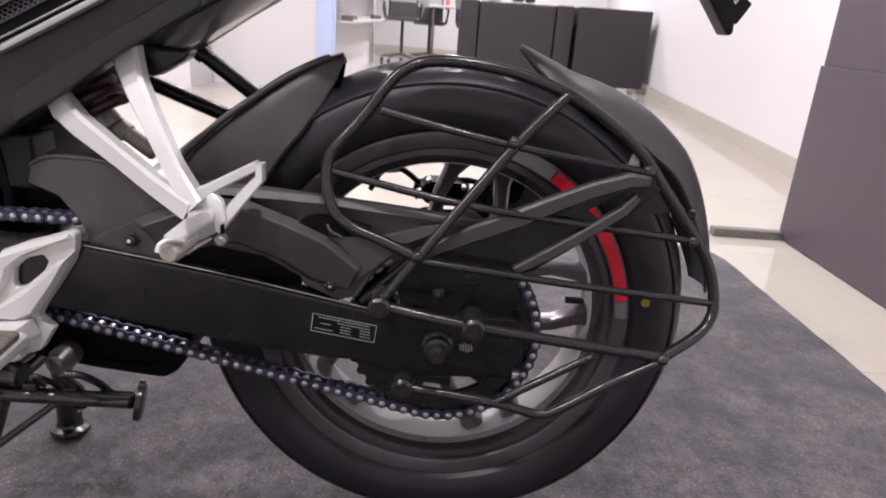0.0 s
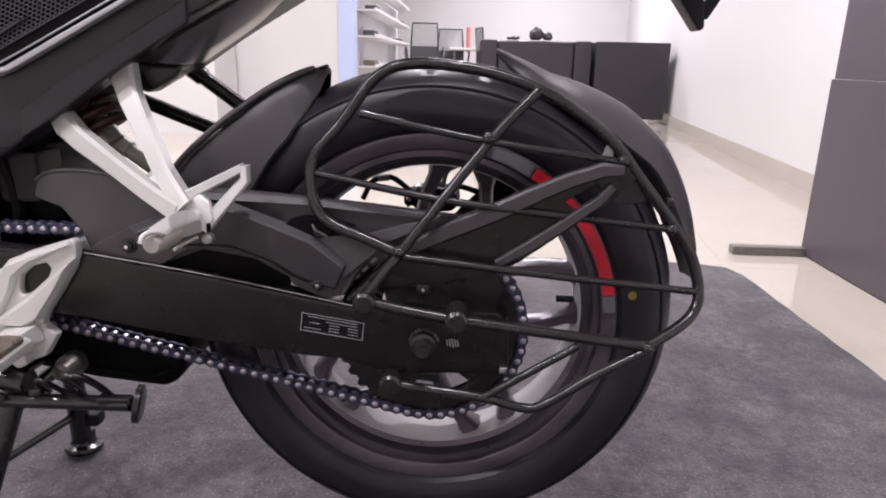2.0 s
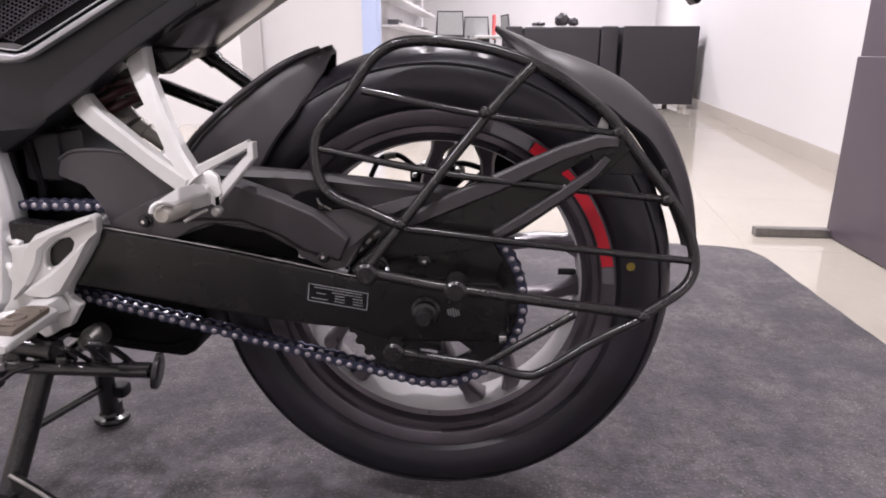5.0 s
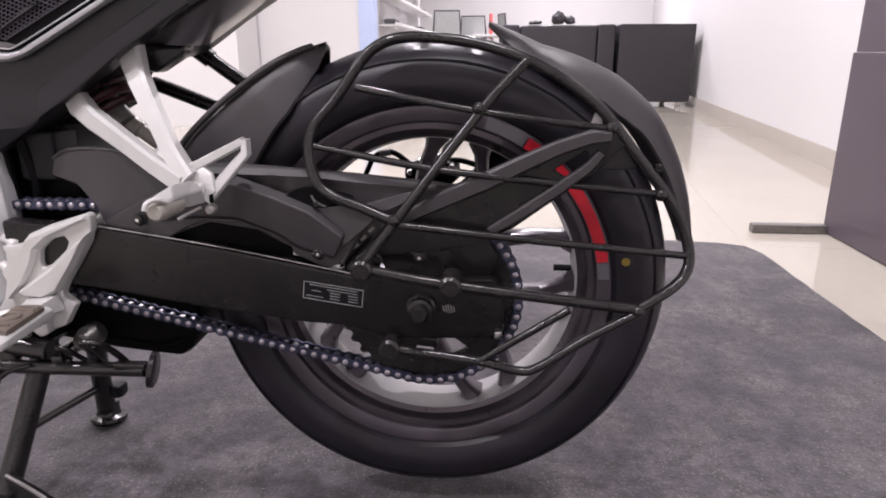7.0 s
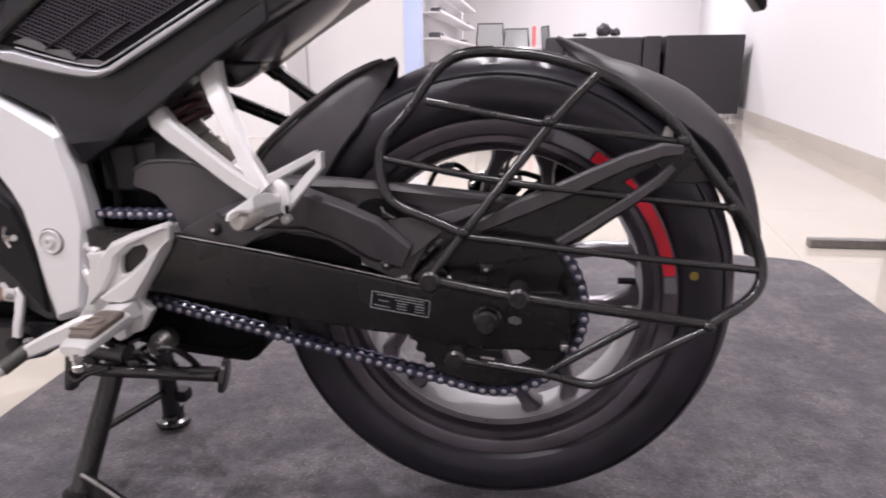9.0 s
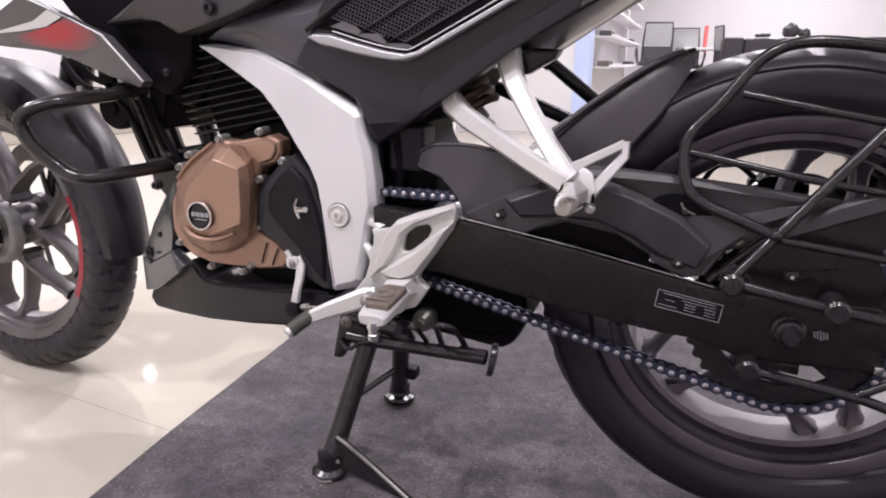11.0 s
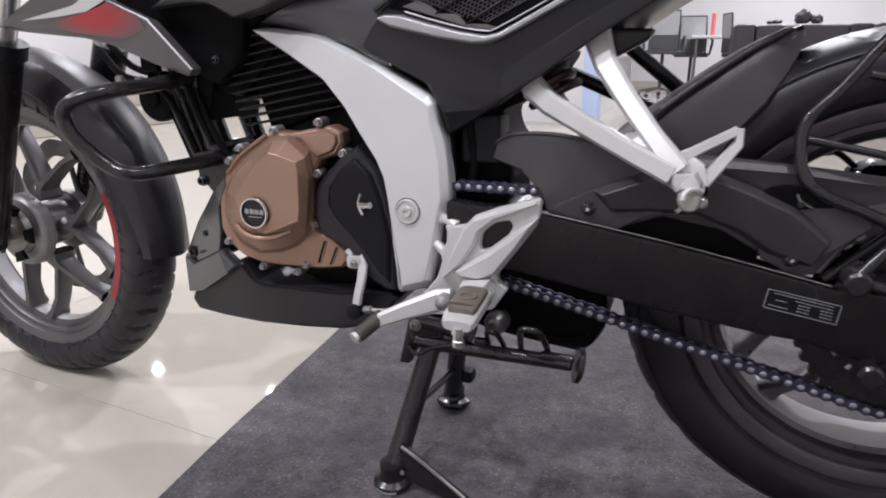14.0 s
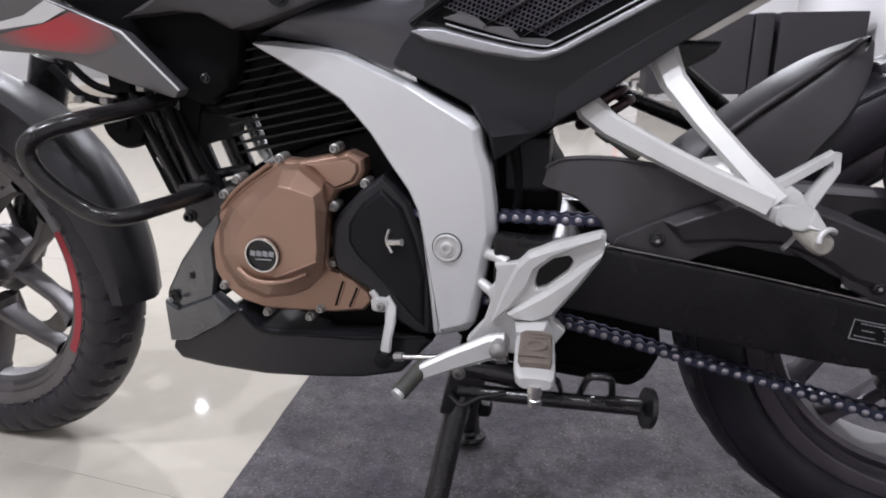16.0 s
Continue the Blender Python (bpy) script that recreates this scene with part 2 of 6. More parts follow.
def shrunk(outline, amount):
    """An outline of (x, z, ...) drawn in by a distance; amount may depend on the corner."""
    n = len(outline)
    area = sum(outline[i - 1][0] * outline[i][1] - outline[i][0] * outline[i - 1][1] for i in range(n))
    out = []
    for i, p in enumerate(outline):
        a, b = Vector(outline[i - 1][:2]), Vector(outline[(i + 1) % n][:2])
        q = Vector(p[:2])
        d = ((q - a).normalized() + (b - q).normalized()).normalized()
        inward = Vector((-d.y, d.x)) * (1 if area > 0 else -1)
        q = q + inward * (amount(p) if callable(amount) else amount)
        out.append((q.x, q.y, *p[2:]))
    return out


def smooth_path(points, steps=6):
    """A curve through the points (Catmull-Rom)."""
    p = [Vector(q) for q in points]
    p = [2 * p[0] - p[1], *p, 2 * p[-1] - p[-2]]
    out = []
    for i in range(1, len(p) - 2):
        a, b, c, d = p[i - 1:i + 3]
        for k in range(steps):
            t = k / steps
            out.append(0.5 * (2 * b + (c - a) * t + (2 * a - 5 * b + 4 * c - d) * t * t + (3 * b - a - 3 * c + d) * t ** 3))
    return [*out, p[-2]]


def tube(points, radius, sides=10, steps=6, bm=None, closed=False):
    """A round bar along the points; radius may be one number or one for each end."""
    own = bmesh.new()
    way = smooth_path(points, steps) if steps > 1 else [Vector(q) for q in points]
    rs = radius if isinstance(radius, (tuple, list)) else (radius, radius)
    rings, side = [], None
    for i, q in enumerate(way):
        d = (way[min(i + 1, len(way) - 1)] - way[max(i - 1, 0)]).normalized()
        if side is None:
            side = d.cross(Vector((0, 0, 1)) if abs(d.z) < 0.9 else Vector((0, 1, 0))).normalized()
        side = (side - d * side.dot(d)).normalized()
        up = d.cross(side)
        r = rs[0] + (rs[1] - rs[0]) * i / max(1, len(way) - 1)
        rings.append([own.verts.new(q + r * (math.cos(2 * math.pi * k / sides) * side + math.sin(2 * math.pi * k / sides) * up)) for k in range(sides)])
    for a, b in zip(rings, rings[1:]):
        for k in range(sides):
            own.faces.new((a[k - 1], a[k], b[k], b[k - 1]))
    own.faces.new(rings[0][::-1])
    own.faces.new(rings[-1])
    return merge(bm, own)


def lathe(profile, at, segs=64, closed=False, axis="y", relief=None, bm=None):
    """Turns a profile of (along, radius) round an axis through at."""
    own = bmesh.new()
    rings = []
    for k in range(segs):
        a = 2 * math.pi * k / segs
        ring = []
        for y, r in profile:
            if relief:
                r += relief(a, y, r)
            c, s = r * math.cos(a), r * math.sin(a)
            ring.append(own.verts.new({"y": (c, y, s), "x": (y, c, s), "z": (c, s, y)}[axis]))
        rings.append(ring)
    n = len(profile)
    for k in range(segs):
        a, b = rings[k - 1], rings[k]
        for i in range(n if closed else n - 1):
            j = (i + 1) % n
            own.faces.new((a[i], a[j], b[j], b[i]))
    if not closed:
        for i in (0, n - 1):
            if profile[i][1] > 1e-4:
                own.faces.new([r[i] for r in rings])
    bmesh.ops.remove_doubles(own, verts=own.verts, dist=1e-5)
    bmesh.ops.translate(own, vec=at, verts=own.verts)
    return merge(bm, own)


def loft(rows, bevel=0.003, bm=None):
    """A solid through rounded sections (x, y, z, half width, half height) that follow one another along y."""
    own = bmesh.new()
    turn = [2 * math.pi * k / 16 for k in range(16)]
    rnd = lambda c: math.copysign(abs(c) ** 0.55, c)
    rings = [[own.verts.new((x + rnd(math.cos(a)) * w, y, z + rnd(math.sin(a)) * h)) for a in turn] for x, y, z, w, h in rows]
    for p, q in zip(rings, rings[1:]):
        for i in range(16):
            own.faces.new((p[i - 1], p[i], q[i], q[i - 1]))
    own.faces.new(rings[0])
    own.faces.new(rings[-1][::-1])
    soften(own, bevel, 2, 60)
    return merge(bm, own)


def limb(points, widths, th):
    """A cast arm of flat faces along the points."""
    own = bmesh.new()
    rows = []
    pts = [Vector(p) for p in points]
    for k, (q, w) in enumerate(zip(pts, widths)):
        d = (pts[min(k + 1, len(pts) - 1)] - pts[max(k - 1, 0)]).normalized()
        n = Vector((-d.z, 0, d.x)).normalized()
        rows.append([own.verts.new(q + n * x + Vector((0, yy, 0))) for x, yy in ((-w, -th * 0.15), (-w * 0.62, -th), (w * 0.72, -th), (w, -th * 0.55), (w, th), (-w, th))])
    for p, q in zip(rows, rows[1:]):
        for i in range(6):
            own.faces.new((p[i - 1], p[i], q[i], q[i - 1]))
    own.faces.new(rows[0])
    own.faces.new(rows[-1][::-1])
    soften(own, 0.0032, 3, 20)
    return own


def rod(a, b, r, sides=14, bm=None):
    return tube([a, b], r, sides, 1, bm)


def bolt(at, r=0.008, h=0.006, axis="y", bm=None):
    """A hexagon-socket bolt head on its washer, facing -y."""
    out = -1
    prof = [(0, 0), (0, r * 1.35), (out * h * 0.25, r * 1.35), (out * h * 0.3, r), (out * h * 0.9, r), (out * h, r * 0.85), (out * h, r * 0.5), (out * h * 0.5, r * 0.45), (out * h * 0.5, 0)]
    return lathe(prof, at, 14, bm=bm)


def arch(centre, angles, section, thick=0.003, bm=None):
    """A mudguard: section(angle) gives points (y, r) across it; swept over the angles, with thickness."""
    own = bmesh.new()
    outer, inner = [], []
    for a in angles:
        pts = section(a)
        t = radians(a)
        row, low = [], []
        for y, r in pts:
            row.append(own.verts.new((centre[0] + r * math.cos(t), centre[1] + y, centre[2] + r * math.sin(t))))
            y2, r2 = y * (1 - thick / 0.08), r - thick
            low.append(own.verts.new((centre[0] + r2 * math.cos(t), centre[1] + y2, centre[2] + r2 * math.sin(t))))
        outer.append(row)
        inner.append(low)
    for g in (outer, inner):
        for a, b in zip(g, g[1:]):
            for i in range(len(a) - 1):
                own.faces.new((a[i], a[i + 1], b[i + 1], b[i]))
    for a, b in ((outer[0], inner[0]), (outer[-1], inner[-1])):
        for i in range(len(a) - 1):
            own.faces.new((a[i], a[i + 1], b[i + 1], b[i]))
    for i in (0, -1):
        for k in range(len(outer) - 1):
            own.faces.new((outer[k][i], outer[k + 1][i], inner[k + 1][i], inner[k][i]))
    return merge(bm, own)


# ---- room ----
def wall(name, a, b, z0, z1, thick, mat, label, category="wall", side=1, kind="structure", bevel=0.0):
    """An upright slab from a to b on the plan, its thickness on the left of that line (side 1) or the right."""
    a, b = Vector((a[0], a[1], 0)), Vector((b[0], b[1], 0))
    d = (b - a).normalized()
    n = Vector((-d.y, d.x, 0)) * side
    mid = (a + b) / 2 + n * thick / 2 + Vector((0, 0, (z0 + z1) / 2))
    bm = block(((b - a).length, thick, z1 - z0), (0, 0, 0), bevel)
    turn = Matrix.Translation(mid) @ Matrix.Rotation(math.atan2(d.y, d.x), 4, "Z")
    bmesh.ops.transform(bm, matrix=turn, verts=bm.verts)
    return tagged(part(name, bm, mat), label, category, kind=kind)


def xy(u, v):
    p = room(u, v)
    return (p.x, p.y)


UR, UL, VB, VF = 1.58, -7.6, 11.6, -3.6
wall("wall_east", xy(UR, VF), xy(UR, VB), 0, CEIL, 0.2, WALL, "plain white painted plaster wall", side=-1)
wall("wall_north", xy(UL, VB), xy(UR, VB), 0, CEIL, 0.2, WALL, "white painted back wall of the office area", side=1)
wall("wall_west", xy(UL, VF), xy(UL, VB), 0, CEIL, 0.2, WALL, "white painted far side wall", side=1)
wall("wall_south", xy(UL, VF), xy(UR, VF), 0, CEIL, 0.2, WALL, "white painted wall closing the showroom", side=-1)
wall("baseboard", xy(UR - 0.012, VF), xy(UR - 0.012, VB), 0, 0.105, 0.012, SKIRT, "beige tile skirting along the white wall", "baseboard", side=-1)
wall("baseboard", xy(UL, VB - 0.012), xy(UR - 0.013, VB - 0.012), 0, 0.105, 0.012, SKIRT, "beige tile skirting along the back wall", "baseboard", side=1)
# the partition with its pale blue end post, and the shelf wall behind it
wall("partition_wall", (-2.0, 5.04), (-1.07, 5.0), 0, CEIL, 0.12, WALL, "white partition wall beside the office opening", side=1)
wall("partition_wall", (-3.3, 4.72), (-2.0, 4.6), 0, CEIL, 0.4, WALL, "cream white pier wall of the showroom", side=1)
wall("post", (-1.07, 4.97), (-0.945, 4.96), 0, CEIL, 0.16, BLUECOL, "pale blue painted post at the partition's end", "post", side=1)
wall("shelf_wall", (-1.0, 5.13), (-1.02, 9.3), 0, CEIL, 0.1, WALL, "white wall carrying display shelves", side=1)

bm = block((12.5, 18.5, 0.12), (0, 0, 0), 0)
bmesh.ops.transform(bm, matrix=Matrix.Translation(room(-3.0, 4.0, CEIL + 0.06)) @ Matrix.Rotation(ROOM, 4, "Z"), verts=bm.verts)
tagged(part("ceiling", bm, CEILING), "plain white ceiling with round downlights", "ceiling", kind="structure")

# ceiling lamps
LAMPWHITE = glow("lamp_diffuser", (1.0, 0.95, 0.97), 26.0)
TRIM = material("lamp_trim_white", (0.8, 0.8, 0.8), 0.4)
for u, v, share in LAMPS:
    p = room(u, v, CEIL)
    lamp = thing("ceiling_light", "unseen round white downlight lit in the ceiling", "ceiling light", group="ceiling lights", at=p)
    part("trim_ring", lathe([(0, 0.085), (-0.012, 0.085), (-0.014, 0.07), (-0.004, 0.062), (0, 0.062)], (0, 0, 0), 32, axis="z"), TRIM, lamp)
    part("diffuser", lathe([(-0.003, 0.0), (-0.003, 0.040), (-0.001, 0.061)], (0, 0, 0), 32, axis="z"), LAMPWHITE, lamp)
    data = bpy.data.lights.new("downlight", "AREA")
    data.shape, data.size, data.energy, data.color = "DISK", 0.07, LAMP_WATTS * share, (1.0, 0.93, 1.0)
    ob = new("downlight", data)
    ob.location = (p.x, p.y, CEIL - 0.03)

# steps along the far side of the showroom
for k, (u0, z1) in enumerate(((-4.75, 0.14), (-5.1, 0.28))):
    w = -UL + u0
    bm = block((w, 8.0, 0.14), (0, 0, 0), 0.01)
    c = room(u0 - w / 2, 0.6, z1 - 0.07)
    bmesh.ops.transform(bm, matrix=Matrix.Translation(c) @ Matrix.Rotation(ROOM, 4, "Z"), verts=bm.verts)
    tagged(part("step", bm, TILE), "cream tiled step of the raised display floor", "step", group="display steps", kind="structure")

# carpet
bm = bmesh.new()
edge = [(-0.775, -1.6), (-0.867, -0.286), (-0.888, -0.06), (-0.914, 0.33), (-0.975, 1.15), (-0.97, 1.30), (0.70, 1.325), (0.83, 1.305), (0.90, 1.275), (0.926, 1.20), (0.93, 0.98), (0.942, 0.55), (0.95, -1.6)]
low, top = [], []
rnd = random.Random(3)
for i, a in enumerate(edge):
    b = edge[(i + 1) % len(edge)]
    n = max(1, int((Vector(b) - Vector(a)).length / 0.06))
    for k in range(n):
        q = Vector(a).lerp(Vector(b), k / n)
        q += Vector((rnd.uniform(-1, 1), rnd.uniform(-1, 1))) * 0.0022
        low.append(bm.verts.new((q.x, q.y, 0.0005)))
        top.append(bm.verts.new((q.x, q.y, 0.006)))
bm.faces.new(top)
bm.faces.new(low[::-1])
for i in range(len(low)):
    bm.faces.new((low[i - 1], low[i], top[i], top[i - 1]))
tagged(part("carpet", bm, CARPET), "grey felt carpet sheet under the motorcycle", "carpet")


# ---- things behind the motorcycle ----
def sofa(width, seats, at, turn, label, wrapped=False):
    root = thing("sofa", label, "sofa", group="sofas")
    h, d, arm = 0.87, 0.82, 0.19
    for s in (-1, 1):
        part("armrest", block((arm, d, h - 0.06), (s * (width / 2 - arm / 2), d / 2, 0.06 + (h - 0.06) / 2), 0.025), LEATHER, root)
        for y in (0.06, d - 0.06):
            part("foot", block((0.06, 0.05, 0.06), (s * (width / 2 - 0.09), y, 0.03), 0.006), CHROME, root)
    inner = width - 2 * arm - 0.01
    if wrapped:
        part("back_panel", block((width + 0.006, 0.05, h - 0.055), (0, -0.02, 0.055 + (h - 0.055) / 2), 0.012), LEATHER, root)
    part("backrest", block((inner, 0.2, h - 0.07), (0, 0.11, 0.07 + (h - 0.07) / 2 - 0.008), 0.03), LEATHER, root)
    part("base", block((inner, d - 0.22, 0.2), (0, 0.22 + (d - 0.22) / 2, 0.17), 0.02), LEATHER, root)
    for k in range(seats):
        w = inner / seats
        part("cushion", block((w - 0.01, d - 0.24, 0.16), (-inner / 2 + w * (k + 0.5), 0.23 + (d - 0.24) / 2, 0.35), 0.035), LEATHER, root)
    root.matrix_world = Matrix.Translation(at) @ Matrix.Rotation(turn, 4, "Z")
    return root


sofa(1.22, 2, (0.77, 6.72, 0), 0.0, "black leatherette two-seat sofa seen from behind")
sofa(0.79, 1, (1.815, 6.73, 0), radians(0.5), "black leatherette armchair seen from behind beside the sofa", True)

# a crumpled dark bag on the sofa's back
bag = thing("bag", "small crumpled black bag lying on the sofa back", "bag", at=(0.80, 6.80, 0.872))
for k, (dx, r, h) in enumerate(((-0.03, 0.075, 0.075), (0.09, 0.055, 0.05), (-0.26, 0.05, 0.025), (-0.32, 0.035, 0.02))):
    bm = bmesh.new()
    bmesh.ops.create_icosphere(bm, subdivisions=3, radius=1)
    for v in bm.verts:
        f = 1 + 0.28 * noise.noise(v.co * 2.1 + Vector((k * 5, 0, 0)))
        v.co = Vector((v.co.x * r * f + dx, v.co.y * 0.06 * f, max(0, v.co.z * f + 0.75) * h))
    part("fold" if k else "pouch", bm, LEATHER, bag)


def office_chair(at, turn, label, tall=0.6):
    root = thing("office_chair", label, "office chair", group="office chairs")
    s = tall
    part("seat", block((0.46, 0.44, 0.06), (0, 0, s), 0.025), CHAIRBLACK, root)
    part("back_frame", tube([(-0.19, -0.2, s + 0.02), (-0.185, -0.24, s + 0.3), (-0.17, -0.26, s + 0.52), (0.17, -0.26, s + 0.52), (0.185, -0.24, s + 0.3), (0.19, -0.2, s + 0.02)], 0.013, 8, 1), CHAIRBLACK, root)
    part("back_mesh", block((0.33, 0.008, 0.28), (0, -0.25, s + 0.365), 0.003, Matrix.Rotation(radians(5), 4, "X")), MESHGREY, root)
    part("lumbar_panel", block((0.35, 0.02, 0.19), (0, -0.235, s + 0.125), 0.008), CHAIRBLACK, root)
    for x in (-1, 1):
        part("armrest", tube([(x * 0.24, -0.19, s + 0.0), (x * 0.27, -0.15, s + 0.12), (x * 0.27, 0.02, s + 0.2), (x * 0.26, 0.14, s + 0.17), (x * 0.24, 0.15, s)], 0.014, 8, 4), CHAIRBLACK, root)
    part("gas_lift", rod((0, 0, 0.1), (0, 0, s - 0.02), 0.022), CHAIRBLACK, root)
    for k in range(5):
        a = 2 * math.pi * k / 5 + 0.3
        leg = part("leg", tube([(0, 0, 0.12), (0.14 * math.cos(a), 0.14 * math.sin(a), 0.1), (0.29 * math.cos(a), 0.29 * math.sin(a), 0.075)], (0.022, 0.014), 8, 3), DULLSTEEL, root)
        part("castor", lathe([(-0.018, 0), (-0.018, 0.028), (0.018, 0.028), (0.018, 0)], (0.29 * math.cos(a), 0.29 * math.sin(a), 0.028), 16), CHAIRBLACK, leg)
    root.matrix_world = Matrix.Translation(at) @ Matrix.Rotation(turn, 4, "Z")
    return root


office_chair((-0.60, 9.0, 0), radians(4), "office chair with grey mesh back beside the white table")
office_chair((-0.23, 9.75, 0), radians(-3), "office chair with grey mesh back and a red cloth over it", 0.56)
cloth = block((0.055, 0.05, 0.36), (0.02, 9.48, 0.94), 0.02)
tagged(part("cloth", cloth, CHAIRRED), "red cloth hanging over an office chair's corner", "cloth")
office_chair((0.42, 9.0, 0), radians(-75), "dark office chair turned sideways at the white table", 0.56)

table = thing("table", "white laminate meeting table with steel legs", "table", at=(0.5, 8.6 + 0.9, 0))
part("tabletop", block((1.5, 0.75, 0.035), (0, 0, 0.80), 0.006), TABLETOP, table)
for x in (-0.68, 0.68):
    for y in (-0.31, 0.31):
        part("leg", rod((x, y, 0), (x, y, 0.785), 0.02), DULLSTEEL, table)

# shelves with dark articles
for k, z in enumerate((0.56, 0.83, 1.06, 1.30)):
    shelf = thing("wall_shelf", "white board shelf on the wall with small dark articles", "shelf", group="wall shelves", at=(-0.86, 7.3, z))
    part("board", block((0.17, 3.6, 0.018), (-0.055, 0, 0), 0.003), WALL, shelf)
    part("lip", block((0.010, 3.6, 0.026), (0.030, 0, 0.012), 0.003), WALL, shelf)
rnd = random.Random(11)
for z in (0.575, 0.845, 1.075):
    for y in (5.75, 8.3):
        w = rnd.uniform(0.25, 0.4)
        bm = block((0.11, w, 0.05), (-0.905, y + rnd.uniform(-0.2, 0.2), z + 0.0205), 0.012)
        tagged(part("box", bm, CHAIRBLACK if rnd.random() < 0.7 else PEGRUBBER), "small dark article lying on the white shelf", "box", group="shelf articles")

# the dark screen panel with its foot bar
screen = thing("screen_panel", "dark plum laminate display panel standing on foot bars", "display panel")
part("panel", block((0.03, 1.25, 0.6), (1.256, 0.865, 0.305), 0.003), LAMINATE, screen)
part("upper_panel", block((0.022, 1.235, 0.9), (1.259, 0.868, 1.056), 0.003), LAMINATE, screen)
for y in (1.475, 0.30):
    part("foot_bar", block((0.50, 0.04, 0.03), (1.24, y, 0.0152), 0.004), DULLSTEEL, screen)


# ---- motorcycle ----
BOLTGREY = material("plated_bolt_grey", (0.33, 0.32, 0.31), 0.4, metal=0.6, vary=0.1, scale=90)
TOERUBBER = material("dark_toe_rubber", (0.05, 0.05, 0.042), 0.6, vary=0.2, scale=60, bump=0.4, grain=500)
YELLOWDOT = material("yellow_paint_mark", (0.17, 0.12, 0.015), 0.6)
DARKRED = material("front_stripe_red", (0.26, 0.012, 0.025), 0.4, vary=0.1)
CANGREY = material("grey_reservoir", (0.42, 0.40, 0.36), 0.45, metal=0.3, vary=0.15, scale=60)
MESHSTEEL = material("intake_mesh_grey", (0.095, 0.088, 0.105), 0.4, metal=0.3)
bike = thing("motorcycle", "black motorcycle with bronze engine cover on its centre stand", "motorcycle")
RH, FH = Vector((0.0045, 0.0, 0.330)), Vector((-1.335, 0.016, 0.287))


def tread(period, slant, deep, reach):
    def relief(a, y, r):
        w = (a / (2 * math.pi) * period + slant * abs(y) * 10 + (0.5 if y > 0 else 0)) % 1
        return -deep if 0.009 < abs(y) < reach and w < 0.2 else 0
    return relief


def tyre_profile(R, half, bead):
    side = R - bead
    pts = [(-0.74, 0.0), (-0.9, 0.10), (-0.985, 0.25), (-1.0, 0.40), (-0.975, 0.54), (-0.91, 0.67), (-0.82, 0.765), (-0.70, 0.845), (-0.56, 0.91), (-0.4, 0.96), (-0.2, 0.993), (-0.08, 0.999), (0, 1.0)]
    pts += [(-a, b) for a, b in pts[-2::-1]]
    return [(a * half, bead + b * side) for a, b in pts]


